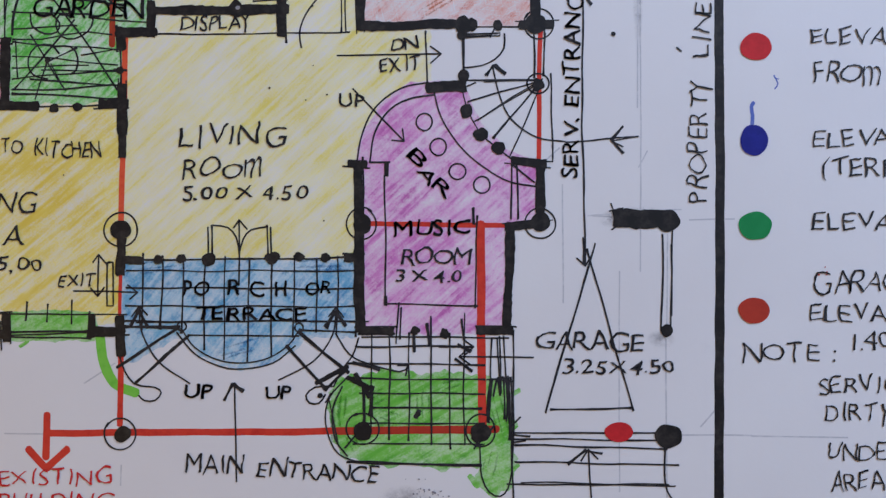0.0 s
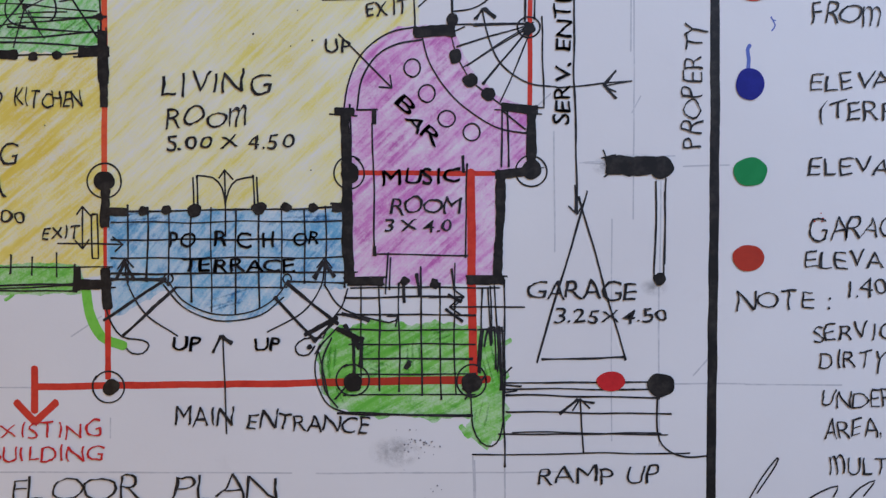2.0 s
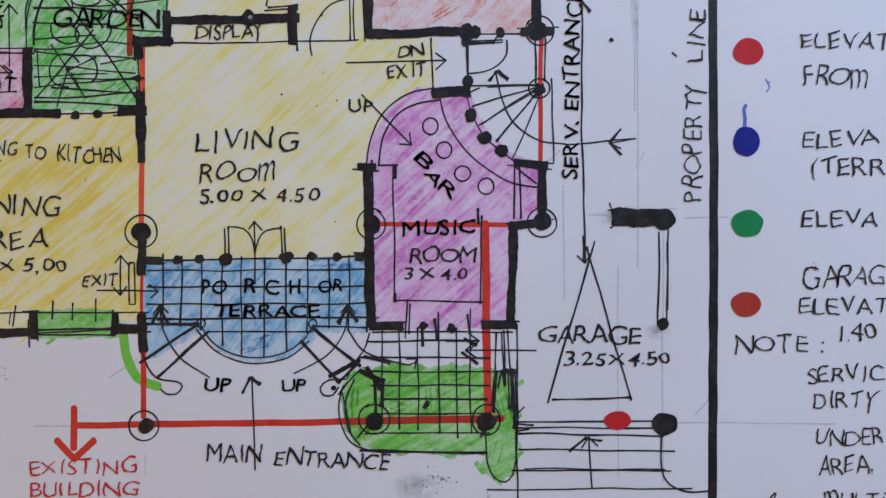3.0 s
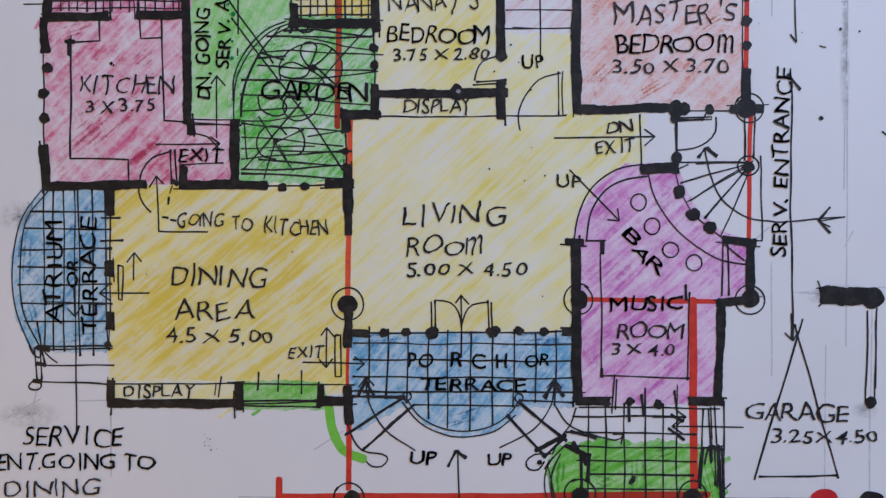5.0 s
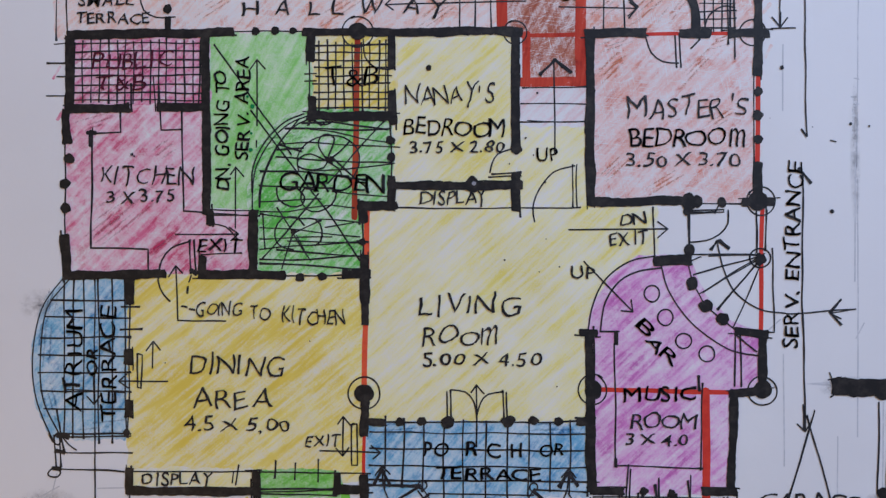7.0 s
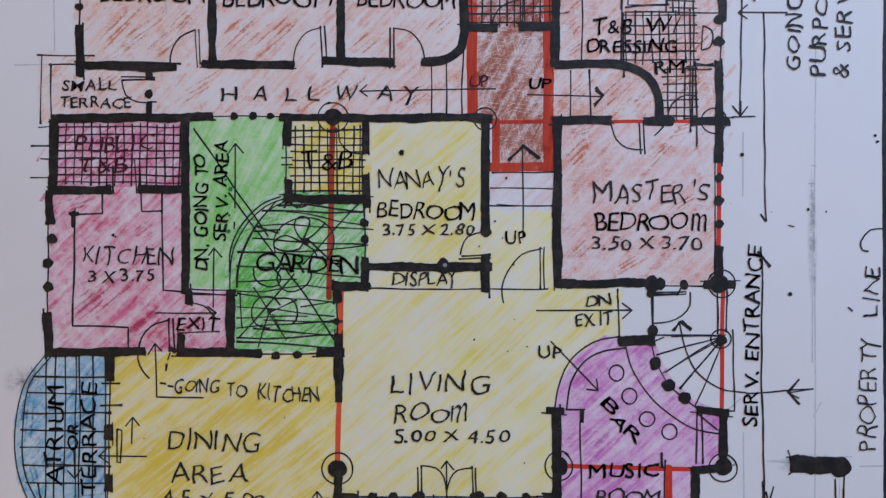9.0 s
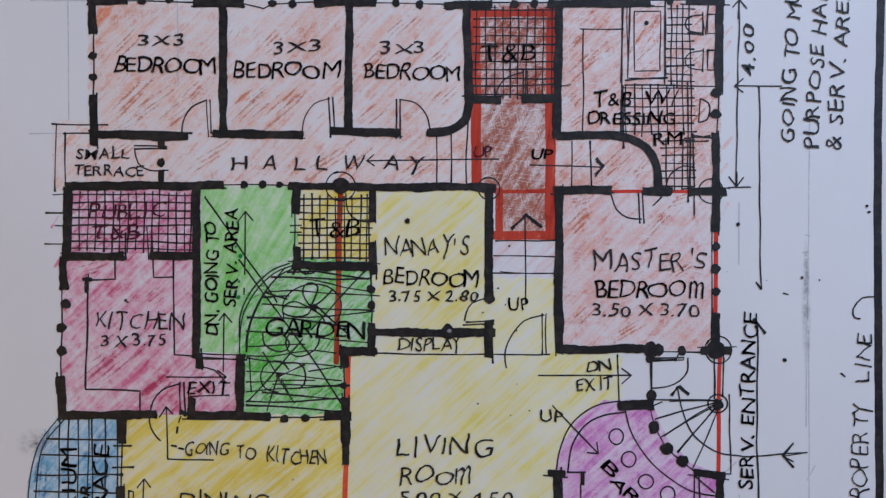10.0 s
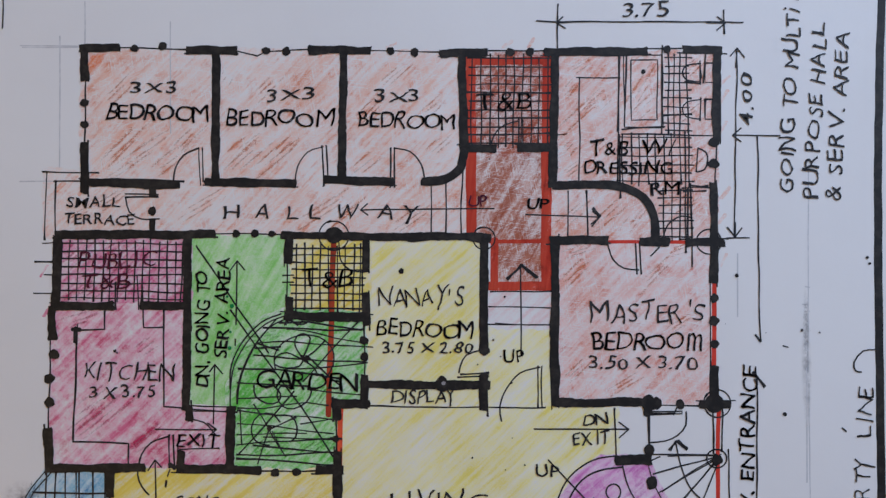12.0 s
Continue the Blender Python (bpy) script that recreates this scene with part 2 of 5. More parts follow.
def link(name, verts, faces, mat, parent, layer, label=""):
    z = height(layer)
    me = bpy.data.meshes.new(name)
    me.from_pydata([(x * CM, y * CM, z) for x, y in verts], [], faces)
    me.materials.append(mat)
    me.update()
    ob = new(name, me)
    ob.parent = parent
    return tagged(ob, label)


def smooth(points, step=0.12):
    """A Catmull-Rom curve through the points."""
    p = [Vector(q) for q in points]
    if len(p) == 2:
        return straight(points, step)
    p = [2 * p[0] - p[1], *p, 2 * p[-1] - p[-2]]
    line = []
    for a, b, c, d in zip(p, p[1:], p[2:], p[3:]):
        k = max(2, int((c - b).length / step))
        for i in range(k):
            t = i / k
            line.append(0.5 * (2 * b + (c - a) * t + (2 * a - 5 * b + 4 * c - d) * t * t + (3 * b - a - 3 * c + d) * t ** 3))
    return [*line, p[-2]]


def straight(points, step=0.25):
    p = [Vector(q) for q in points]
    line = []
    for a, b in zip(p, p[1:]):
        k = max(1, int((b - a).length / step))
        line += [a.lerp(b, i / k) for i in range(k)]
    return [*line, p[-1]]


def stroke(name, line, width, mat, parent, layer, sway=0.012, rough=0.10, label="", blunt=False, heel=0.0):
    """A hand-drawn stroke: a ribbon that sways a little, of uneven width, with round ends."""
    seed = random.uniform(0, 900)
    n = len(line)
    ways = []
    for i in range(n):
        d = line[min(i + 1, n - 1)] - line[max(i - 1, 0)]
        ways.append(d.normalized() if d.length > 1e-6 else Vector((1, 0)))
    left, right = [], []
    run = 0.0
    whole = sum((b - a).length for a, b in zip(line, line[1:]))
    for i, (q, w) in enumerate(zip(line, ways)):
        if i:
            run += (q - line[i - 1]).length
        rest = 1 + heel * (max(0.0, 1 - run / 0.12) * 0.7 + max(0.0, 1 - (whole - run) / 0.14))
        side = Vector((-w.y, w.x))
        q = q + side * sway * noise.noise((run * 0.9, seed, 0.0))
        l = rest * width / 2 * (1 + rough * (1.5 * noise.noise((run * 1.7, seed, 5.0)) + 0.8 * noise.noise((run * 9.0, seed, 2.0))))
        r = rest * width / 2 * (1 + rough * (1.5 * noise.noise((run * 1.7, seed, 9.0)) + 0.8 * noise.noise((run * 9.0, seed, 7.0))))
        left.append(q + side * l)
        right.append(q - side * r)
    caps = []
    for q, w, s in ((line[-1], ways[-1], 1), (line[0], ways[0], -1)):
        side = Vector((-w.y, w.x)) * s * (1 + heel * (1.0 if s > 0 else 0.7))
        if blunt:
            caps.append([q + (w * s * random.uniform(0.1, 0.55) + side * k) * width / 2 for k in (0.86, 0.05, -0.88)])
        else:
            caps.append([q + (w * s * math.cos(a) * 0.8 + side * math.sin(a)) * width / 2 for a in (0.9, 0.0, -0.9)])
    ring_pts = [*left, *caps[0], *right[::-1], *caps[1]]
    verts = [tuple(v) for v in ring_pts]
    faces = [(i, 2 * n + 2 - i, 2 * n + 1 - i, i + 1) for i in range(n - 1)]
    faces.append((n - 1, n, n + 1, n + 2, n + 3))
    faces.append((2 * n + 2, 2 * n + 3, 2 * n + 4, 2 * n + 5, 0))
    return link(name, verts, faces, mat, parent, layer, label)


PEN = 0.033


def pen(room, *points, width=PEN):
    p, q = Vector(points[0]), Vector(points[-1])
    if len(points) == 2 and width == PEN and random.random() < 0.16:
        # gone over again in part
        side = Vector((p.y - q.y, q.x - p.x)).normalized() * random.uniform(-0.04, 0.04)
        stroke("pen_line", straight((p.lerp(q, random.uniform(-0.04, 0.3)) + side, p.lerp(q, random.uniform(0.7, 1.05)) - side * 0.4), 0.1), 0.026, pen_ink, room, "pen", 0.03, 0.3)
    return stroke("pen_line", straight(points, 0.1), width * random.uniform(0.85, 1.2), pen_ink, room, "pen", 0.035, 0.34, heel=random.choice((0.0, 0.25, 0.7)))


def pen_curve(room, *points):
    return stroke("pen_curve", smooth(points), PEN * random.uniform(0.9, 1.2), pen_ink, room, "pen", 0.012, 0.2)


def pencil(room, *points):
    return stroke("graphite_line", straight(points), 0.03, graphite, room, "graphite", 0.01, 0.3)


def wall(room, a, b, width):
    """A wall drawn with a broad black marker: blunt, ragged ends, and here and there the pen line it was filled from."""
    way = (Vector(b) - Vector(a)).normalized()
    side = Vector((-way.y, way.x)) * width * 0.40
    for s in (1, -1):
        if random.random() < 0.4 and width > 0.12:
            pen(room, Vector(a) + side * s - way * random.uniform(0.02, 0.16), Vector(b) + side * s + way * random.uniform(0.02, 0.16), width=0.028)
    return stroke("wall_stroke", straight((a, b), 0.07), width, black_ink, plan, "wall", 0.03, 0.26, blunt=True, heel=random.choice((0.0, 0.0, 0.12)))


def wall_bend(room, points, width):
    return stroke("curved_wall_stroke", smooth(points, 0.07), width, black_ink, plan, "wall", 0.02, 0.18, blunt=True)


def marker(room, points, width, ink, name):
    return stroke(name, smooth(points, 0.1), width, ink, plan, "marker", 0.02, 0.08)


def disc(name, c, r, mat, parent, layer, uneven=0.16, stretch=None):
    seed = random.uniform(0, 900)
    k = 30
    stretch = stretch or random.uniform(0.92, 1.1)
    verts = [c]
    for i in range(k):
        a = math.tau * i / k
        q = r * (1 + uneven * noise.noise((math.cos(a) * 1.3, math.sin(a) * 1.3, seed)))
        verts.append((c[0] + q * math.cos(a) * stretch, c[1] + q * math.sin(a) / stretch))
    return link(name, verts, [(0, i + 1, (i + 1) % k + 1) for i in range(k)], mat, parent, layer)


def blot(room, c, r, ink=None, name="black_dot", stretch=None):
    return disc(name, c, r, ink or black_ink, plan, "dot", 0.10 if ink else 0.14 if r > 0.17 else 0.28, stretch)


def ring(room, c, r):
    """A circle drawn freehand, whose ends overlap."""
    a0, wide = random.uniform(0, math.tau), random.uniform(0.92, 1.08)
    line = [Vector((c[0] + r * wide * (1 + 0.05 * math.sin(a * 0.5 + a0)) * math.cos(a0 + a), c[1] + r / wide * (1 + 0.05 * math.cos(a * 0.7)) * math.sin(a0 + a)))
            for a in (math.tau * 1.04 * i / 34 for i in range(35))]
    return stroke("pen_circle", line, PEN, pen_ink, room, "pen", 0.01, 0.15)


def box(room, a, b):
    return pen(room, a, (b[0], a[1]), b, (a[0], b[1]), a)


def arrow(room, *points):
    """A pen line, bent where more points are given, with a two-stroke head at its end."""
    line = smooth(points) if len(points) > 2 else straight(points)
    ob = stroke("arrow", line, PEN, pen_ink, room, "pen", 0.015, 0.2)
    back = (line[max(0, len(line) - 3)] - line[-1]).normalized()
    for turn in (0.72, -0.62):
        way = Vector((back.x * math.cos(turn) - back.y * math.sin(turn), back.x * math.sin(turn) + back.y * math.cos(turn)))
        barb = stroke("arrow_barb", straight((line[-1], line[-1] + way * random.uniform(0.20, 0.29)), 0.1), PEN, pen_ink, room, "pen", 0.01, 0.2)
    return ob


def tiles(room, a, b, across, down):
    """Pen lines of a tiled floor, drawn by hand over the shading."""
    for i in range(across):
        x = a[0] + (b[0] - a[0]) * (i + 0.5) / across + random.uniform(-0.02, 0.02)
        pen(room, (x, a[1] + random.uniform(-0.06, 0.04)), (x + random.uniform(-0.03, 0.03), b[1] + random.uniform(-0.04, 0.06)), width=0.032)
    for i in range(down):
        y = a[1] + (b[1] - a[1]) * (i + 0.5) / down + random.uniform(-0.02, 0.02)
        pen(room, (a[0] + random.uniform(-0.06, 0.03), y), (b[0] + random.uniform(-0.03, 0.06), y + random.uniform(-0.02, 0.02)), width=0.032)


def shading(name, mat, outline, label, ragged=0.05):
    """A patch of coloured pencil with an uneven edge, one mesh."""
    seed = random.uniform(0, 900)
    line = straight([*outline, outline[0]], 0.09)[:-1]
    area = sum(a.x * b.y - b.x * a.y for a, b in zip(line, line[1:] + line[:1]))
    grow = (0.12 if ragged < 0.1 else 0.05) * (-1 if area > 0 else 1)
    verts, inner = [], []
    deep = -0.10 if ragged < 0.1 else -0.22
    for i, q in enumerate(line):
        way = (line[(i + 1) % len(line)] - line[i - 1]).normalized()
        side = Vector((-way.y, way.x))
        off = grow + ragged * (noise.noise((q.x * 3.1, q.y * 3.1, seed)) + noise.noise((q.x * 11.0, q.y * 11.0, seed)))
        verts.append(q + side * off)
        if i % 2 == 0:
            inner.append(q + side * (off + (deep if grow > 0 else -deep)))
    n = len(verts)
    pts, _, faces, origin, *_ = delaunay_2d_cdt(verts + inner, [], [list(range(n))], 1, 1e-5)
    ob = link(name, [tuple(p) for p in pts], [tuple(f) for f in faces], mat, plan, "shade", label)
    press = ob.data.attributes.new("pressure", "FLOAT", "POINT")
    for k, source in enumerate(origin):
        press.data[k].value = 1.0 if source and min(source) >= n else 0.0
    return ob


def smudge_material():
    """Rubbed graphite: thin and patchy, fading out to the rim of its patch."""
    m, n, l, b = material("graphite_smudge", 0.8)
    b.inputs["Base Color"].default_value = (0.30, 0.30, 0.31, 1)
    tc = n.new("ShaderNodeTexCoord")
    mp = n.new("ShaderNodeMapping")
    mp.inputs["Location"].default_value = (-1, -1, 0)
    mp.inputs["Scale"].default_value = (2, 2, 0)
    ball = n.new("ShaderNodeTexGradient")
    ball.gradient_type = "SPHERICAL"
    l.new(tc.outputs["Generated"], mp.inputs["Vector"])
    l.new(mp.outputs[0], ball.inputs["Vector"])
    rub = ranged(n, l, noise_tex(n, l, mapped(n, l, (1, 1, 1)), 380.0, 5.0, 0.7), 0.38, 0.72, 0.0, 0.8)
    l.new(math_node(n, l, "MULTIPLY", rub, ball.outputs["Fac"]), b.inputs["Alpha"])
    return m


rubbed = smudge_material()


def smudge(room, c, across, down):
    k = 24
    verts = [(c[0] + across * math.cos(math.tau * i / k), c[1] + down * math.sin(math.tau * i / k)) for i in range(k)]
    return link("graphite_smudge", verts, [tuple(range(k))], rubbed, plan, "graphite")


def crayon(room, a, b, width, mat):
    """A stray pencil stroke that runs past a wall."""
    ob = stroke("stray_stroke", straight((a, Vector(a).lerp(Vector(b), 0.65)), 0.05), width, mat, plan, "shade", 0.03, 0.5)
    press = ob.data.attributes.new("pressure", "FLOAT", "POINT")
    for item in press.data:
        item.value = 0.8
    return ob


def pressed(room, a, b, width, mat):
    """A few strokes of the same pencil side by side, pressed harder over the first shading, fading to their sides and ends."""
    a, b = Vector(a), Vector(b)
    side = Vector((a.y - b.y, b.x - a.x)).normalized()
    for k in range(3):
        half = width * random.uniform(0.22, 0.34)
        p = a.lerp(b, random.uniform(-0.3, 0.2)) + side * width * 0.55 * (k - 1)
        q = a.lerp(b, random.uniform(0.75, 1.35)) + side * width * (0.55 * (k - 1) + random.uniform(-0.15, 0.15))
        bow, n = random.uniform(-0.1, 0.15) * width, 9
        verts, faces = [], []
        for i in range(n):
            c = p.lerp(q, i / (n - 1)) + side * bow * math.sin(math.pi * i / (n - 1))
            verts += [tuple(c + side * half), tuple(c), tuple(c - side * half)]
        for i in range(n - 1):
            faces += [(3 * i, 3 * i + 1, 3 * i + 4, 3 * i + 3), (3 * i + 1, 3 * i + 2, 3 * i + 5, 3 * i + 4)]
        ob = link("pressed_stroke", verts, faces, mat, plan, "shade")
        press = ob.data.attributes.new("pressure", "FLOAT", "POINT")
        for m, item in enumerate(press.data):
            item.value = math.sin(math.pi * (m // 3) / (n - 1)) ** 0.5 if m % 3 == 1 else 0.0


def splatter(room, c, spread, number, ink=None):
    """Fine ink specks, one mesh."""
    verts, faces = [], []
    for i in range(number):
        x, y, r = c[0] + random.gauss(0, spread * 0.6), c[1] + random.gauss(0, spread * 0.45), random.uniform(0.008, 0.022)
        at = len(verts)
        verts += [(x + r * math.cos(a), y + r * math.sin(a)) for a in (0, 1.1, 2.2, 3.3, 4.4, 5.4)]
        faces.append(tuple(range(at, at + 6)))
    ob = link("ink_specks", verts, faces, ink or speck_ink, plan, "dot")
    return tagged(ob, kind="stuff")


glyphs = {}
NIB, BROAD_NIB = 0.042, 0.038
# how this hand changes a letter's width and height
HAND = {"O": (1.1, 0.86), "0": (1.08, 0.82), "X": (0.95, 0.84), "G": (1.04, 1.0), "C": (1.0, 0.95), "E": (1.08, 0.97), "L": (1.1, 1.0),
        "&": (0.9, 0.95), "I": (1.0, 1.02), "R": (1.05, 1.0), "D": (1.0, 0.93), "N": (1.06, 1.0), "M": (1.12, 1.0), "W": (1.05, 1.0)}

KERN = ("OO", "RO", "OM", "DR", "RA", "AR", "AG", "AV", "VA", "AT", "TA", "LY", "AY", "TY", "LT", "FL", "PA", "AC", "KI", "TO", "AN", "NA", "LA")


def glyph(char, weight=0):
    """A letter's flat outline from the built-in font, thinned or thickened: vertices, faces and its extent."""
    key = (char, weight)
    if key not in glyphs:
        cu = bpy.data.curves.new("letter", "FONT")
        cu.body, cu.resolution_u, cu.offset = char, 3, weight / 1000
        ob = bpy.data.objects.new("letter", cu)
        scene.collection.objects.link(ob)
        bpy.context.view_layer.update()
        me = bpy.data.meshes.new_from_object(ob.evaluated_get(bpy.context.evaluated_depsgraph_get()))
        bm = bmesh.new()
        bm.from_mesh(me)
        bmesh.ops.remove_doubles(bm, verts=bm.verts[:], dist=1e-5)
        long_edges = [e for e in bm.edges if e.calc_length() > 0.16]
        bmesh.ops.subdivide_edges(bm, edges=long_edges, cuts=3)
        bmesh.ops.triangulate(bm, faces=bm.faces[:])
        bm.to_mesh(me)
        bm.free()
        vs = [tuple(v.co[:2]) for v in me.vertices]
        glyphs[key] = (vs, [tuple(p.vertices) for p in me.polygons], min(v[0] for v in vs), max(v[0] for v in vs), max(v[1] for v in vs))
        bpy.data.objects.remove(ob)
        bpy.data.meshes.remove(me)
        bpy.data.curves.remove(cu)
    return glyphs[key]


def words(room, text, a, b, tall, ink=None, heavy=False, fine=False):
    """Hand lettering along a line from a to b with an even nib: each letter a little turned, shifted and swayed."""
    a, b = Vector(a), Vector(b)
    way = (b - a).normalized()
    up = Vector((-way.y, way.x))
    cap = glyph("H")[4]
    stem = 0.088
    nib = (BROAD_NIB if heavy else 0.8 * NIB if fine else NIB) * (0.72 + 0.28 * min(1.0, tall / 0.4))
    weight = max(-24, min(26, round(250 * (nib * cap / tall - stem)) * 2))
    widths, space = [], 0.10
    for k, ch in enumerate(text):
        if ch == " ":
            widths.append(0.20 if "X" in text[max(0, k - 1):k + 2] and any(c.isdigit() for c in text) else 0.34)
        else:
            _, _, x0, x1, _ = glyph(ch, weight)
            widths.append((x1 - x0) * HAND.get(ch, (1, 1))[0] + space + (0.13 if ch in "I1'" else 0.0))
    for k, pair in enumerate(zip(text, text[1:])):
        if "".join(pair) in KERN:
            widths[k] -= 0.08
    fit = (b - a).length / (sum(widths) - space)
    verts, faces = [], []
    at = 0.0
    for ch, w in zip(text, widths):
        if ch != " ":
            vs, fs, x0, x1, top = glyph(ch, weight)
            loose = 0.9 if heavy else 1.05
            broad, high = HAND.get(ch, (1, 1))
            k = high * tall / (top if ch in "mi" else cap) * (1 + loose * random.uniform(-0.09, 0.09))
            turn, lift = loose * random.uniform(-0.07, 0.09), loose * random.uniform(-0.06, 0.05) * tall
            if high < 0.9:
                lift += random.uniform(0.0, 0.8 - 0.8 * high) * tall
            lean, wide, seed = 0.075 + loose * random.uniform(-0.11, 0.11), broad * (1 + loose * random.uniform(-0.05, 0.06)), random.uniform(0, 900)
            if ch in "I1L":
                turn, lean = turn * 0.5, 0.05 + 0.4 * (lean - 0.075)
            bow, rise = loose * random.uniform(-0.07, 0.07), random.uniform(0.0, 0.10)
            for over in range(2 if heavy else 1):
                # a heavy letter is gone over again, a little beside itself
                off = Vector((random.uniform(-0.02, 0.02), random.uniform(-0.02, 0.02))) * over
                start = len(verts)
                for x, y in vs:
                    u, v = (x - x0) * fit * wide, y * k
                    if ch == "Y" and v < 0.5 * tall:
                        u, v = u - 0.16 * (0.5 * tall - v), v - 0.55 * (0.5 * tall - v)
                    # strokes to the right climb a little, and uprights bow
                    v += rise * u * (0.4 + 0.6 * v / tall)
                    u += bow * tall * math.sin(math.pi * max(0.0, min(1.0, v / tall)))
                    u, v = u + lean * v - turn * v, v + turn * u + lift
                    p, q, o = u / tall, v / tall, seed + 0.22 * over
                    du = tall * loose * (0.115 * (noise.noise((p * 1.3, q * 1.3, o)) - noise.noise((0.4, 0.65, seed))) + 0.05 * noise.noise((p * 4.0, q * 4.0, o)))
                    dv = tall * loose * (0.115 * (noise.noise((p * 1.3, q * 1.3, o + 40)) - noise.noise((0.4, 0.65, seed + 40))) + 0.05 * noise.noise((p * 4.0, q * 4.0, o + 40)))
                    q = a + way * ((at + (0.065 if ch in "I1'" else 0.0)) * fit + u + du) + up * (v + dv) + off
                    verts.append((q.x, q.y))
                faces += [tuple(start + i for i in f) for f in fs]
        at += w
    label = ("plum" if ink == plum_ink else "red" if ink else "black") + (" heavy" if heavy else "") + " hand lettering"
    return link("lettering", verts, faces, ink or pen_ink, plan, "word", label)


# ---- the drawing, room by room ----

room = shading("bedroom_area", salmon, [(-6.14, 12.3), (-3.05, 12.31), (-2.98, 9.22), (-6.05, 9.24)], "orange pencil shading of a bedroom, streaky")
wall(room, (-6.24, 12.42), (-5.34, 12.43), 0.20)
wall(room, (-6.15, 12.43), (-6.12, 11.67), 0.20)
wall(room, (-6.08, 10.14), (-6.04, 9), 0.20)
pen(room, (-5.34, 12.43), (-3.72, 12.4))
pen(room, (-6.12, 11.67), (-6.08, 10.14))
blot(room, (-4.95, 12.43), 0.092)
blot(room, (-4.28, 12.48), 0.098)
blot(room, (-6.11, 11.12), 0.098)
blot(room, (-6.09, 10.6), 0.092)
wall(room, (-3.71, 12.39), (-2.53, 12.38), 0.20)
wall(room, (-3.02, 12.31), (-2.95, 9.22), 0.20)
wall(room, (-6.05, 9.24), (-3.84, 9.19), 0.20)
wall(room, (-4.44, 9.19), (-4.43, 8.92), 0.16)
words(room, "3X3", (-5.04, 11.36), (-3.9, 11.36), 0.26)
words(room, "BEDROOM", (-5.58, 10.72), (-3.17, 10.68), 0.41, heavy=True)
pen(room, (-3.37, 10.02), (-3.32, 9.18))
pen(room, (-3.29, 10.06), (-3.24, 9.26))
pen_curve(room, (-3.37, 10.06), (-3.73, 9.88), (-3.92, 9.55), (-3.95, 9.26))

room = shading("bedroom_area", salmon, [(-3.02, 12.31), (0.0, 12.32), (0.02, 9.28), (-2.95, 9.22)], "pale orange pencil shading of a bedroom")
pen(room, (-2.53, 12.37), (-2.04, 12.25), (-1.83, 12.36), (-0.8, 12.39))
blot(room, (-1.83, 12.38), 0.092)
blot(room, (-1.35, 12.37), 0.098)
wall(room, (-0.81, 12.4), (0.63, 12.4), 0.20)
wall(room, (0, 12.32), (0.02, 9.28), 0.20)
wall(room, (-3.18, 9.26), (-1.08, 9.23), 0.20)
words(room, "3X3", (-1.78, 11.17), (-0.73, 11.2), 0.29)
words(room, "BEDROOM", (-2.74, 10.6), (-0.26, 10.56), 0.39, heavy=True)
pen(room, (-0.47, 10.13), (-0.43, 9.17))
pen(room, (-0.38, 10.13), (-0.32, 9.33))
pen_curve(room, (-0.44, 10.1), (-0.8, 9.97), (-1.03, 9.63), (-1.08, 9.3))

room = shading("bedroom_area", salmon, [(0.0, 12.32), (2.76, 12.26), (2.87, 10.09), (2.74, 9.58), (2.39, 9.34), (0.02, 9.28)], "pale orange pencil shading of a bedroom with a rounded corner")
pen(room, (0.63, 12.39), (2.3, 12.35))
blot(room, (1.11, 12.38), 0.098)
blot(room, (1.68, 12.35), 0.10)
wall(room, (2.3, 12.33), (3.36, 12.36), 0.20)
wall(room, (-0.39, 9.33), (1.2, 9.28), 0.20)
wall(room, (2.8, 12.26), (2.86, 9.98), 0.20)
wall_bend(room, [(1.9, 9.29), (2.39, 9.34), (2.74, 9.58), (2.86, 9.98)], 0.20)
words(room, "3X3", (0.75, 11.18), (1.8, 11.18), 0.28)
words(room, "BEDROOM", (0.39, 10.57), (2.65, 10.52), 0.39, heavy=True)
pen(room, (1.15, 10.08), (1.13, 9.15))
pen(room, (1.22, 10.08), (1.23, 9.15))
pen_curve(room, (1.22, 10.08), (1.59, 10), (1.85, 9.71), (1.95, 9.34))

room = shading("terrace_area", salmon, [(-6.94, 9.47), (-6.05, 9.41), (-6.04, 9.19), (-4.42, 9.2), (-4.38, 8.06), (-6.89, 7.96)], "thin orange pencil shading of a small terrace")
pen(room, (-6.97, 9.49), (-6.94, 7.87))
pen(room, (-7.06, 9.49), (-6.05, 9.46), (-5.72, 9.45))
pen(room, (-6.74, 9.27), (-6.69, 7.8))
pen(room, (-6.78, 9.25), (-6.05, 9.24))
pen(room, (-7, 7.8), (-6.67, 7.83))
pen(room, (-5.08, 8.97), (-4.3, 8.95))
pen(room, (-5.07, 8.88), (-4.3, 8.89))
pen_curve(room, (-5.07, 8.88), (-4.98, 8.54), (-4.69, 8.37), (-4.26, 8.38))
blot(room, (-4.43, 8.56), 0.10)
wall(room, (-4.42, 8.38), (-4.41, 8.02), 0.12)
words(room, "SMALL", (-6.45, 8.64), (-5.2, 8.65), 0.25)
words(room, "TERRACE", (-6.51, 8.24), (-4.84, 8.23), 0.26)

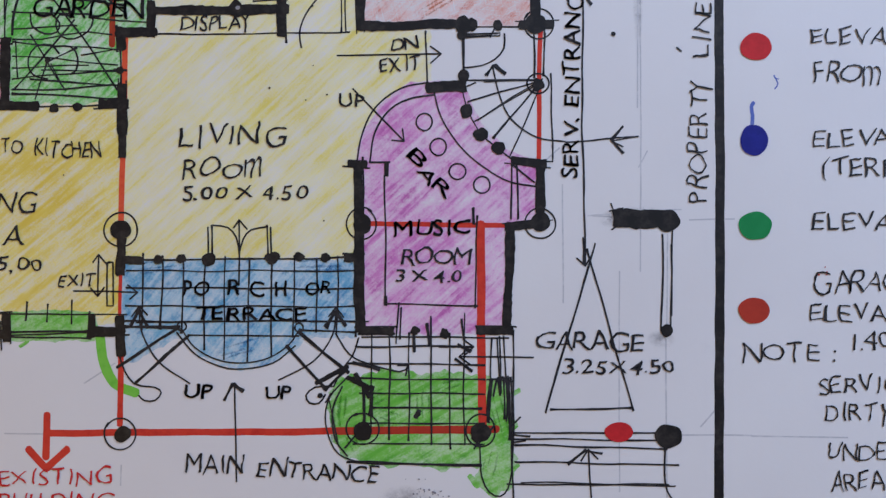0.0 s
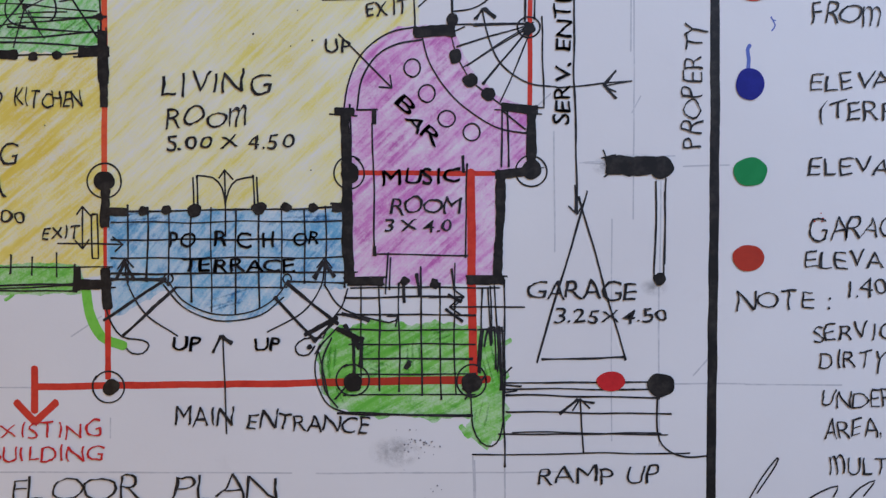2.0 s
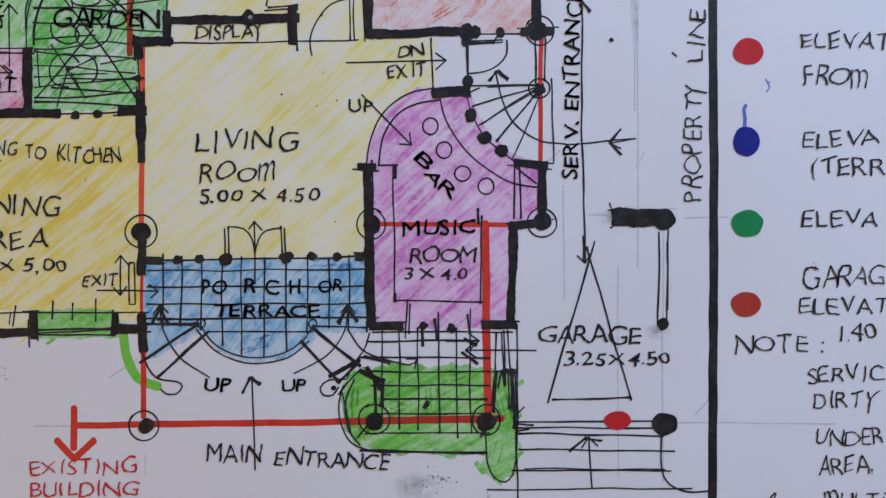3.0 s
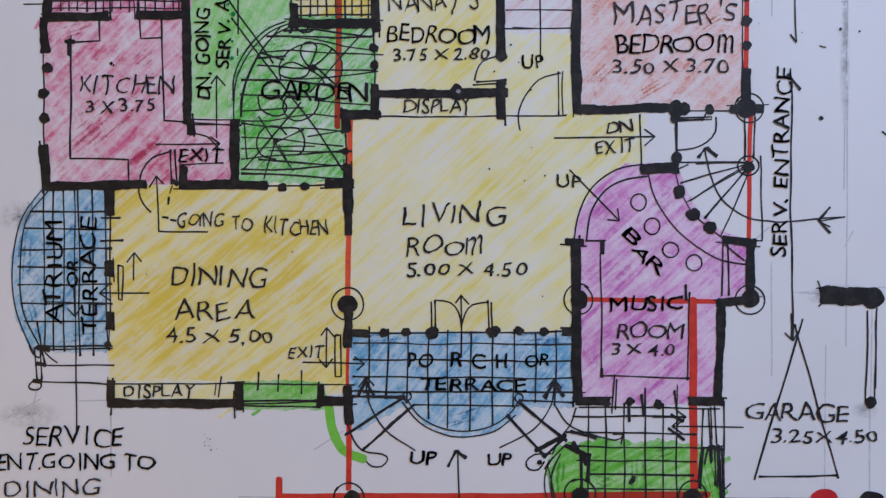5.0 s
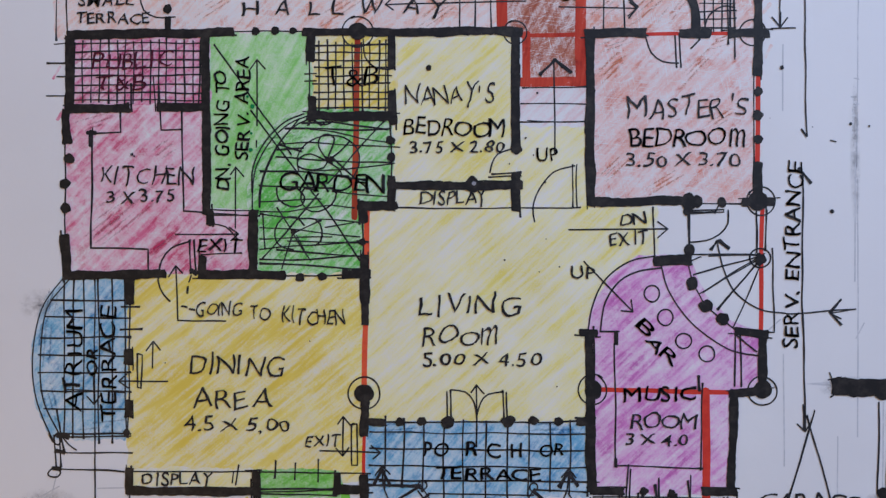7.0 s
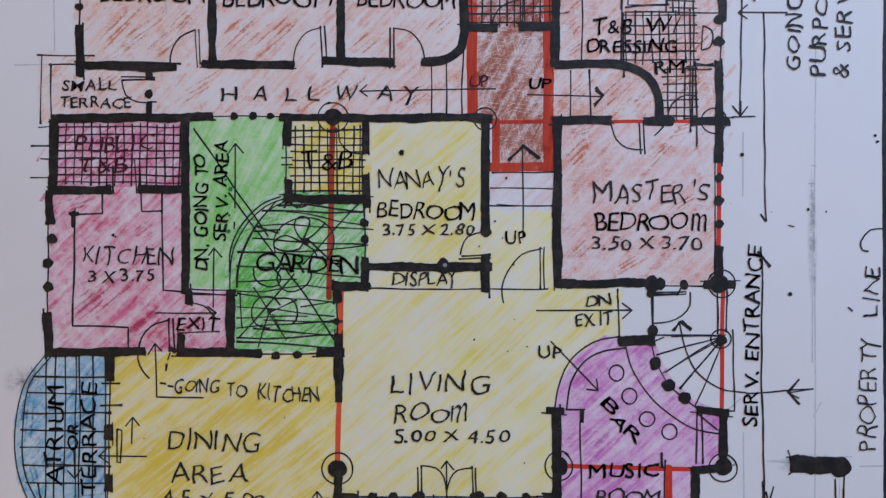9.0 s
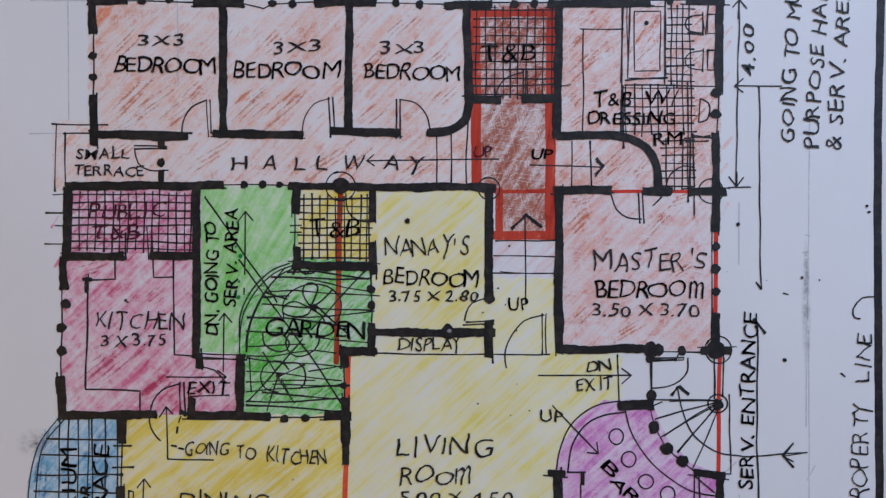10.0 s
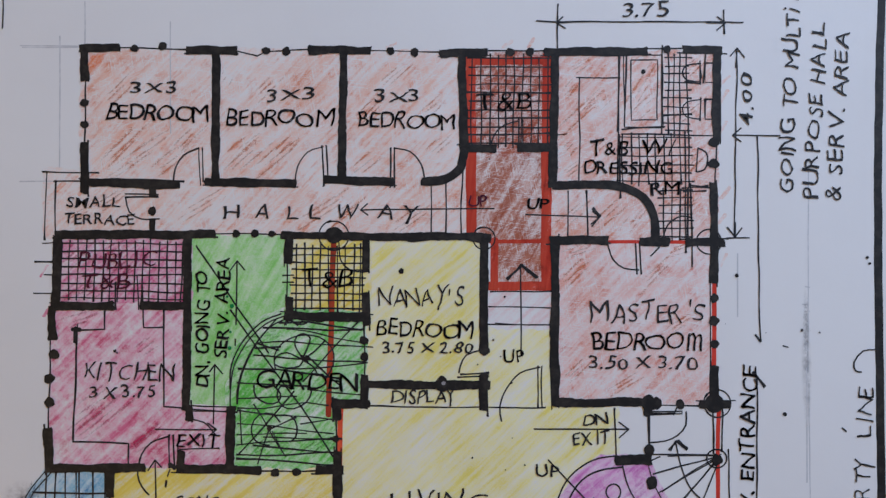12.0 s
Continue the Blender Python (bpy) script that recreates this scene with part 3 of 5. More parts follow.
room = shading("hallway_area", salmon, [(-4.42, 9.23), (0.21, 9.33), (2.45, 9.34), (3.0, 9.64), (3.04, 8.03), (-4.38, 8.06)], "streaky orange pencil shading of a hallway")
wall(room, (-6.67, 8), (-2.95, 8.03), 0.20)
pen(room, (-3.08, 8.04), (-1.36, 8.05))
blot(room, (-2.45, 8.04), 0.092)
blot(room, (-2, 8.05), 0.092)
blot(room, (-1.6, 8.05), 0.079)
wall(room, (-1.36, 8.02), (3.48, 7.99), 0.20)
blot(room, (-0.15, 8.03), 0.20)
ring(room, (-0.15, 8.01), 0.35)
ring(room, (3.34, 7.97), 0.26)
pen(room, (2.1, 9.18), (2.11, 8.06))
pen(room, (2.45, 9.34), (2.45, 8.06))
pen(room, (2.82, 9.58), (2.79, 7.93))
words(room, "H", (-2.75, 8.39), (-2.36, 8.39), 0.35)
words(room, "A", (-2.03, 8.39), (-1.66, 8.39), 0.34)
words(room, "L", (-1.26, 8.39), (-1.01, 8.4), 0.34)
words(room, "L", (-0.75, 8.4), (-0.48, 8.4), 0.34)
words(room, "W", (-0.15, 8.4), (0.31, 8.4), 0.35)
words(room, "A", (0.81, 8.41), (1.22, 8.41), 0.34)
words(room, "Y", (1.38, 8.41), (1.77, 8.41), 0.34)
arrow(room, (3.57, 8.67), (0.45, 8.62))
words(room, "UP", (2.97, 8.71), (3.4, 8.71), 0.24, plum_ink)

room = shading("stair_area", brown, [(3.08, 10.14), (4.69, 10.15), (4.69, 8.01), (4.66, 6.99), (3.65, 6.98), (3.64, 7.94), (3.1, 8.0)], "dark brown pencil shading of stairs, scratched")

room = shading("bath_area", redbrown, [(2.99, 12.26), (4.89, 12.27), (4.89, 10.02), (3.0, 10.01)], "red-brown pencil shading of a bathroom")
marker(room, [(3.01, 12.23), (3.03, 10.09)], 0.22, deep_red, "stair_border")
marker(room, [(3.07, 12.15), (4.82, 12.16)], 0.18, deep_red, "stair_border")
marker(room, [(4.78, 12.27), (4.79, 10.1)], 0.21, deep_red, "stair_border")
marker(room, [(3.03, 10.01), (3.04, 8.07)], 0.24, deep_red, "stair_border")
marker(room, [(4.78, 10.05), (4.78, 6.96)], 0.24, deep_red, "stair_border")
marker(room, [(3.58, 7.94), (3.58, 6.89)], 0.18, deep_red, "stair_border")
marker(room, [(3.46, 6.87), (4.87, 6.87)], 0.21, deep_red, "stair_border")
marker(room, [(3.46, 7.91), (4.89, 7.92)], 0.092, deep_red, "stair_border")
tiles(room, (2.96, 12.29), (4.9, 10.1), 10, 11)
blot(room, (3.93, 12.36), 0.10)
blot(room, (4.4, 12.37), 0.10)
pen(room, (3.36, 12.4), (4.75, 12.4))
wall(room, (2.84, 10.08), (3.57, 10.08), 0.20)
wall(room, (4.12, 10.1), (4.89, 10.1), 0.20)
wall(room, (4.98, 12.33), (4.93, 9.2), 0.20)
words(room, "T&B", (3.17, 10.97), (4.4, 11), 0.43, heavy=True)
pen_curve(room, (3.48, 10.09), (3.57, 10.41), (3.8, 10.63), (4.13, 10.73))
pen(room, (4.13, 10.79), (4.14, 10.1))
pen(room, (4.23, 10.76), (4.23, 10.1))
pen(room, (3.49, 6.74), (4.89, 6.75))
pen(room, (3.45, 6.39), (5.02, 6.38))
pen(room, (3.41, 6), (5.08, 5.99))
arrow(room, (4.2, 5.3), (4.19, 7.38))

room = shading("dressing_area", dense_salmon, [(5.08, 12.29), (8.68, 12.3), (8.63, 7.93), (7.3, 7.92), (7.28, 8.49), (6.98, 9.01), (6.39, 9.23), (5.08, 9.22)], "thin orange pencil shading of a dressing room")
wall(room, (4.75, 12.36), (7.13, 12.39), 0.20)
blot(room, (7.6, 12.43), 0.092)
pen(room, (7.13, 12.45), (7.99, 12.45))
wall(room, (7.99, 12.44), (8.85, 12.41), 0.20)
wall(room, (8.76, 12.41), (8.73, 10.28), 0.20)
blot(room, (8.67, 10.25), 0.12)
blot(room, (8.66, 9.75), 0.12)
pen(room, (8.73, 10.21), (8.68, 9.28))
wall(room, (8.64, 9.28), (8.65, 7.9), 0.20)
wall_bend(room, [(4.93, 9.22), (5.74, 9.23), (6.39, 9.22), (6.98, 9), (7.25, 8.52), (7.3, 7.92)], 0.20)
pen(room, (5.55, 11.77), (5.54, 9.27))
pen(room, (5.48, 11.77), (6.5, 11.76))
pen(room, (6.47, 12.34), (6.43, 9.21))
pen(room, (6.65, 12.34), (6.6, 10.64))
box(room, (6.59, 12.31), (7.49, 10.59))
box(room, (6.76, 12.18), (7.37, 10.76))
blot(room, (7.04, 11.91), 0.052)
tiles(room, (7.54, 12.34), (8.13, 10.41), 4, 10)
tiles(room, (6.46, 10.45), (8.16, 9.21), 9, 6)
tiles(room, (7.41, 9.18), (8.15, 7.97), 4, 7)
pen_curve(room, (8.38, 12.11), (8.07, 12.07), (7.95, 11.9), (8.05, 11.71), (8.38, 11.66))
pen(room, (8.38, 12.17), (8.38, 11.61))
box(room, (8.48, 12.12), (8.67, 11.66))
pen_curve(room, (8.37, 11.25), (8.06, 11.2), (7.94, 11.03), (8.04, 10.84), (8.37, 10.79))
pen(room, (8.38, 11.29), (8.37, 10.75))
box(room, (8.47, 11.25), (8.66, 10.79))
pen_curve(room, (8.3, 10.11), (8.49, 10.01), (8.52, 9.81), (8.45, 9.61), (8.27, 9.55))
pen(room, (8.3, 10.11), (8.27, 9.55))
pen(room, (6.53, 10.43), (8.69, 10.39))
pen(room, (8.16, 9.21), (8.74, 9.18))
pen_curve(room, (7.46, 7.96), (7.59, 8.32), (7.89, 8.52), (8.15, 8.48))
words(room, "T&B W/", (5.77, 9.9), (7.73, 9.95), 0.37, heavy=True)
words(room, "DRESSING", (5.67, 9.49), (7.7, 9.5), 0.29, heavy=True)
words(room, "RM", (7.2, 9.01), (7.83, 9.04), 0.31, heavy=True)

room = shading("hall_landing", dense_salmon, [(4.9, 9.14), (6.39, 9.15), (6.94, 8.89), (7.22, 7.97), (4.9, 7.96)], "thin orange pencil shading beside the stairs")
pen(room, (5.29, 9.09), (5.29, 8.01))
pen(room, (5.71, 9.1), (5.74, 7.95))
arrow(room, (4.3, 8.53), (6.02, 8.49))
words(room, "UP", (4.31, 8.67), (4.82, 8.67), 0.24, heavy=True)
wall(room, (4.89, 7.93), (6.19, 7.95), 0.20)
marker(room, [(6.19, 7.91), (8.76, 7.93)], 0.079, red_ink, "section_line")
wall(room, (6.97, 7.92), (7.59, 7.92), 0.20)
wall(room, (8.02, 7.9), (8.86, 7.91), 0.20)
ring(room, (8.54, 7.93), 0.29)

room = shading("master_bedroom_area", rose, [(5.08, 7.85), (8.6, 7.88), (8.56, 4.31), (5.08, 4.27)], "rosy orange pencil shading of a bedroom")
wall(room, (4.98, 7.95), (4.98, 4.18), 0.20)
wall(room, (4.95, 4.22), (7.34, 4.23), 0.20)
blot(room, (7.12, 4.22), 0.17)
blot(room, (7.3, 4.22), 0.12)
blot(room, (7.1, 4.03), 0.11)
blot(room, (7.83, 4.2), 0.10)
pen(room, (7.34, 4.17), (8.3, 4.17))
wall(room, (8.3, 4.2), (8.95, 4.21), 0.20)
blot(room, (8.61, 4.23), 0.22)
ring(room, (8.69, 4.23), 0.31)
wall(room, (8.67, 7.9), (8.63, 6.99), 0.20)
blot(room, (8.64, 6.63), 0.10)
blot(room, (8.63, 6.11), 0.12)
blot(room, (8.63, 5.57), 0.10)
wall(room, (8.62, 5.05), (8.61, 4.22), 0.20)
marker(room, [(8.64, 7.02), (8.62, 4.99)], 0.10, red_ink, "section_line")
pen(room, (8.56, 7.9), (8.53, 5.05))
pen(room, (6.84, 7.87), (6.87, 7.17))
pen(room, (6.94, 7.92), (6.96, 7.17))
pen_curve(room, (6.19, 7.89), (6.32, 7.5), (6.58, 7.3), (6.91, 7.27))
words(room, "MASTER'S", (5.77, 6.03), (8.36, 6.08), 0.45)
words(room, "BEDROOm", (5.83, 5.41), (8.32, 5.42), 0.42, heavy=True)
words(room, "3.50 X 3.70", (5.77, 5), (8.25, 4.98), 0.30)

room = shading("landing_area", lemon, [(3.49, 5.94), (4.87, 5.95), (4.87, 4.19), (3.5, 4.15)], "pale yellow pencil shading of a landing")

room = shading("steps_area", faint, [(3.49, 6.72), (4.87, 6.73), (4.87, 6.0), (3.49, 5.99)], "faint pink pencil shading of steps")

room = shading("display_area", lemon, [(0.73, 4.44), (3.26, 4.46), (3.27, 4.14), (0.73, 4.11)], "pale yellow pencil shading of a display niche")

room = shading("corner_patch", orange, [(-6.06, 12.32), (-5.5, 12.3), (-5.76, 12.1), (-6.02, 11.86)], "strong orange pencil patch in a corner", 0.13)

room = shading("small_bedroom_area", lemon, [(0.69, 7.88), (3.25, 7.9), (3.26, 4.68), (0.73, 4.66)], "pale yellow pencil shading of a bedroom")
blot(room, (0.58, 5.59), 0.10)
blot(room, (0.59, 5.21), 0.10)
pen(room, (0.58, 6.02), (0.59, 4.72))
wall(room, (0.59, 4.78), (0.6, 4.05), 0.20)
wall(room, (0.6, 4.59), (3.46, 4.59), 0.20)
wall(room, (3.34, 7.94), (3.35, 5.46), 0.20)
blot(room, (3.35, 5.39), 0.12)
wall(room, (3.35, 4.81), (3.36, 4.04), 0.20)
blot(room, (2.39, 4.61), 0.17)
blot(room, (2.42, 4.63), 0.045, speck_ink, "speck_dot")
words(room, "NANAY'S", (0.9, 6.35), (2.84, 6.41), 0.43)
words(room, "BEDROOM", (0.88, 5.73), (3.1, 5.62), 0.39, heavy=True)
words(room, "3.75 X 2.80", (1.02, 5.31), (3.1, 5.31), 0.25)
pen(room, (2.81, 4.84), (3.46, 4.87))
pen(room, (2.74, 4.77), (3.46, 4.78))
pen_curve(room, (2.77, 4.87), (2.81, 5.06), (2.94, 5.28), (3.26, 5.39))
words(room, "DISPLAY", (1.21, 4.14), (2.72, 4.19), 0.30)
pen(room, (0.67, 4.09), (3.66, 4.08), (4.76, 4.11))
words(room, "UP", (3.81, 5.11), (4.3, 5.13), 0.28, heavy=True)
pen(room, (4.59, 5.04), (4.59, 4.11))
pen(room, (4.69, 5.04), (4.69, 4.09))
pen_curve(room, (4.63, 5.01), (4.17, 4.88), (3.85, 4.49), (3.72, 4.1), (3.76, 3.78))

room = shading("bath_area", gold, [(-1.16, 7.91), (0.59, 7.92), (0.61, 6.21), (-1.13, 6.2)], "yellow pencil shading of a bathroom")
wall(room, (-1.2, 7.91), (-1.22, 7.38), 0.20)
wall(room, (-1.18, 6.55), (-1.17, 6.07), 0.20)
pen(room, (-1.24, 7.38), (-1.23, 6.53))
pen(room, (-1.34, 7.08), (-1.08, 7.08))
pen(room, (-1.34, 6.92), (-1.08, 6.92))
wall(room, (-1.26, 6.16), (0.64, 6.12), 0.20)
wall(room, (0.59, 7.92), (0.6, 7.19), 0.17)
wall(room, (0.6, 6.67), (0.62, 5.95), 0.18)
pen(room, (0.52, 7.19), (0.57, 5.63))
tiles(room, (-1.12, 7.81), (0.58, 6.25), 9, 9)
words(room, "T&B", (-0.88, 6.82), (0.31, 6.83), 0.42, heavy=True)
pen_curve(room, (-0.04, 7.85), (0.01, 7.45), (0.23, 7.22), (0.56, 7.17))
marker(room, [(-0.17, 7.87), (-0.22, 3.87)], 0.13, rust, "rust_line")

room = shading("garden_path_area", lightgreen, [(-3.44, 7.89), (-1.29, 7.91), (-1.26, 6.13), (-1.98, 5.76), (-2.36, 5.08), (-2.4, 4.05), (-3.34, 4.04)], "light green pencil shading of a garden path")
words(room, "DN. GOING TO", (-3, 4.49), (-3.04, 7.14), 0.31, heavy=True)
words(room, "SERV. AREA", (-2.58, 5.16), (-2.57, 7.5), 0.31, heavy=True)
arrow(room, (-2.41, 5.93), (-2.41, 7.41))
pen(room, (-2.42, 5.6), (-2.42, 5.45))
pen(room, (-3.37, 7.76), (-1.64, 5.28))
arrow(room, (-2.88, 3.65), (-2.88, 5.01))
wall(room, (-3.58, 7.89), (-3.51, 3.97), 0.20)
pen(room, (-3.45, 4.06), (-2.36, 4.05))

room = shading("garden_area", green, [(-1.26, 6.24), (0.51, 6.15), (0.54, 4.14), (0.02, 4.13), (-0.0, 2.68), (-2.36, 2.66), (-2.5, 4.43), (-2.35, 5.34), (-1.88, 5.92)], "bright green pencil shading of a garden")
pen_curve(room, (-1.28, 6.14), (-1.71, 5.96), (-2.14, 5.53), (-2.43, 4.97), (-2.5, 4.42), (-2.5, 4.05))
pen_curve(room, (-1.36, 6.19), (-1.81, 5.99), (-2.24, 5.54), (-2.49, 5), (-2.51, 4.45))
pen_curve(room, (-1.22, 6.08), (-1.59, 5.89), (-1.96, 5.46), (-2.23, 4.91), (-2.35, 4.42), (-2.35, 4.11))
pen_curve(room, (-1.46, 6.08), (-1.92, 5.51), (-2.18, 4.97), (-2.3, 4.54), (-2.33, 4.11))
pen_curve(room, (-1.22, 6.14), (-1.07, 5.98), (-0.84, 5.95), (-0.72, 6.02))
pen_curve(room, (-1.28, 5.93), (-1.15, 6.08), (-0.97, 5.93), (-0.84, 6.1))
pen(room, (-1.4, 5.98), (-0.72, 6), (-0.1, 5.91), (0.51, 5.84))
pen(room, (-1.77, 5.85), (-0.97, 5.86), (-0.23, 5.81), (0.57, 5.85))
pen(room, (-1.22, 5.85), (-0.72, 5.78), (-0.1, 5.64), (0.66, 5.53))
pen(room, (-1.93, 5.52), (-1.21, 5.54), (-0.47, 5.5), (0.78, 5.44))
pen(room, (-1.98, 5.22), (-1.21, 5.15), (-0.23, 5.12), (0.61, 5.1))
pen(room, (-1.21, 4.93), (-0.47, 4.96), (0.66, 5.08))
pen(room, (-2.33, 4.93), (-1.46, 4.89), (-0.72, 4.81), (0.02, 4.71))
pen(room, (-2.35, 4.6), (-1.46, 4.56), (-0.72, 4.53))
pen(room, (-0.72, 4.47), (-0.1, 4.4), (0.64, 4.36))
pen(room, (-2.33, 4.25), (-1.58, 4.28), (-0.97, 4.28))
pen(room, (-2.33, 4.01), (-1.71, 4.02), (-1.21, 4.1), (-0.72, 4.16), (-0.23, 4.1))
pen(room, (-2.33, 3.96), (-1.46, 3.88), (-0.72, 3.83), (-0.1, 3.76))
pen(room, (-2.33, 3.66), (-1.46, 3.61), (-0.72, 3.52), (-0.1, 3.46))
pen(room, (-2.33, 3.42), (-1.46, 3.44), (-0.72, 3.45))
pen(room, (-2.33, 3.17), (-1.21, 3.26), (-0.1, 3.33))
pen(room, (-1.71, 3.36), (-0.84, 3.32), (-0.04, 3.32))
pen(room, (-1.95, 3.19), (-1.21, 3.12), (-0.04, 3.02))
pen(room, (-2.33, 2.95), (-1.21, 2.96), (-0.23, 3.03))
pen(room, (-2.33, 2.87), (-1.46, 2.82), (-0.1, 2.72))
pen(room, (-2.27, 3.98), (-2.2, 3.18))
pen(room, (-0.87, 3.67), (-0.23, 3.79))
pen(room, (-2.55, 6.27), (-1.71, 5.15), (-0.84, 4.04), (-0.1, 2.93))
pen(room, (0.45, 6), (-0.23, 5.33), (-0.84, 4.65))
pen(room, (-1.03, 4.41), (-1.71, 3.55), (-2.26, 2.97))
pen(room, (-0.72, 5.21), (-0.23, 4.77), (0.08, 4.52))
pen(room, (-1.93, 5.5), (-1.4, 5.36))
pen(room, (-1.96, 5.4), (-1.36, 5.43))
pen_curve(room, (-1.46, 4.9), (-1.5, 5.21), (-1.31, 5.52), (-0.91, 5.7), (-0.47, 5.66), (-0.16, 5.39), (-0.13, 5.02), (-0.29, 4.71))
pen_curve(room, (-0.84, 5.15), (-1.03, 5.46), (-0.99, 5.68), (-0.82, 5.74), (-0.67, 5.64), (-0.72, 5.45), (-0.82, 5.21))
pen_curve(room, (-0.84, 5.15), (-1.21, 5.3), (-1.44, 5.21), (-1.49, 5.03), (-1.21, 4.94), (-0.91, 4.99), (-0.82, 5.15))
pen_curve(room, (-0.82, 5.15), (-0.57, 5.33), (-0.33, 5.58))
pen_curve(room, (-0.82, 5.11), (-0.57, 4.96), (-0.5, 4.77))
pen_curve(room, (-1.03, 4.47), (-1.34, 4.53), (-1.42, 4.29), (-1.28, 4.06), (-1.03, 4.01), (-0.74, 4.16), (-0.63, 4.41), (-0.74, 4.53))
pen_curve(room, (-1.96, 4.54), (-1.92, 4.29), (-1.65, 4.13), (-1.4, 4.16), (-1.34, 4.35), (-1.49, 4.53))
pen_curve(room, (-1.34, 3.71), (-1.52, 3.89), (-1.83, 3.86), (-1.99, 3.61), (-1.96, 3.36), (-1.81, 3.22), (-1.58, 3.17))
pen_curve(room, (-1.52, 3.86), (-1.09, 3.85), (-0.94, 3.61), (-0.97, 3.36), (-1.09, 3.26))
pen(room, (-1.58, 3.54), (-1.96, 4.1))
pen(room, (-1.58, 3.54), (-1.83, 2.75))
pen(room, (-1.58, 3.54), (-1.19, 2.93))
pen(room, (-1.58, 3.54), (-0.97, 3.83))
blot(room, (-1.58, 3.57), 0.06)
blot(room, (-0.79, 5.16), 0.06)
pen(room, (-0.87, 5.23), (-0.72, 5.08), width=0.05)
words(room, "GARDEN", (-1.93, 4.49), (0.47, 4.43), 0.43, heavy=True)
wall(room, (-2.49, 4.02), (-2.49, 2.66), 0.20)
wall(room, (-0.12, 4.14), (0.69, 4.15), 0.20)
wall(room, (-0.04, 4.22), (-0.03, 3.79), 0.20)
pen(room, (-0.05, 3.81), (-0.03, 3.01))
pen(room, (-0.17, 3.36), (0.09, 3.34))
blot(room, (-0.04, 3.34), 0.079)
wall(room, (-3.62, 3), (-3.61, 2.59), 0.20)
wall(room, (0, 3.04), (0.02, 2.02), 0.20)

room = shading("public_bath_area", crimson, [(-6.6, 7.91), (-3.61, 7.93), (-3.57, 6.3), (-6.55, 6.28)], "crimson pencil shading of a public bathroom")
wall(room, (-6.67, 7.94), (-6.64, 6.29), 0.20)
pen(room, (-7.16, 7.36), (-6.65, 7.37))
pen(room, (-6.93, 7.06), (-6.64, 7.06))
pen(room, (-7.16, 6.63), (-6.63, 6.63))
tiles(room, (-6.62, 7.88), (-3.57, 6.43), 16, 8)
words(room, "PUBLIC", (-6.14, 7.21), (-4.32, 7.27), 0.36, plum_ink)
words(room, "T&B", (-6.06, 6.73), (-4.88, 6.73), 0.36, plum_ink)
wall(room, (-6.62, 6.33), (-5.29, 6.34), 0.20)
wall(room, (-4.63, 6.36), (-3.57, 6.36), 0.20)
pen(room, (-5.24, 6.89), (-5.22, 6.26))
pen(room, (-4.74, 7.03), (-4.69, 6.26))
pen(room, (-4.61, 7.05), (-4.59, 6.3))

room = shading("kitchen_area", pink, [(-6.62, 6.29), (-3.64, 6.31), (-3.58, 3.97), (-2.53, 3.94), (-2.5, 2.69), (-6.62, 2.65)], "streaky pink pencil shading of a kitchen")
wall(room, (-6.71, 6.29), (-6.68, 5.57), 0.20)
pen(room, (-6.72, 5.57), (-6.71, 3.49))
blot(room, (-6.62, 5.21), 0.12)
blot(room, (-6.72, 4.65), 0.12)
blot(room, (-6.7, 4.11), 0.12)
wall(room, (-6.72, 3.49), (-6.66, 2.58), 0.20)
wall(room, (-6.69, 2.61), (-4.46, 2.63), 0.20)
wall(room, (-3.68, 2.62), (-1.78, 2.61), 0.20)
pen(room, (-1.78, 2.59), (-0.48, 2.6))
blot(room, (-1.43, 2.56), 0.10)
blot(room, (-0.94, 2.57), 0.10)
wall(room, (-0.48, 2.63), (0.1, 2.63), 0.20)
pen(room, (-6.11, 5.9), (-6.12, 3.21), (-4.83, 3.18), (-4.81, 2.67))
pen(room, (-6.23, 5.79), (-5.47, 5.8), (-5.49, 6.26))
pen(room, (-6.15, 5.83), (-6.14, 5.49), width=0.079)
pen(room, (-6.23, 5.79), (-6.04, 5.78), width=0.079)
pen(room, (-4.56, 6.26), (-4.55, 5.85), (-4.09, 5.85))
pen(room, (-4.1, 6.27), (-4.04, 4.03), (-3.51, 4.01))
words(room, "KITCHEN", (-5.93, 4.63), (-3.82, 4.6), 0.43)
words(room, "3 X 3.75", (-5.78, 4.21), (-4.24, 4.25), 0.28)
words(room, "EXIT", (-3.73, 3.13), (-2.77, 3.1), 0.30, heavy=True)
arrow(room, (-4.22, 3.51), (-2.81, 3.52))
pen_curve(room, (-3.89, 3.36), (-4.31, 3.21), (-4.53, 2.93), (-4.59, 2.61))
pen(room, (-3.89, 3.39), (-3.87, 2.64))
pen(room, (-3.79, 3.39), (-3.77, 2.64))
pen(room, (-3.65, 3.04), (-2.73, 3.08))
pen(room, (-3.87, 2.72), (-3.74, 2.64), width=0.079)
wall(room, (-3.47, 4.02), (-3.45, 3.74), 0.18)
pen_curve(room, (-3.44, 3.75), (-3.09, 3.68), (-2.82, 3.4))
pen(room, (-3.54, 3.97), (-2.33, 3.94))

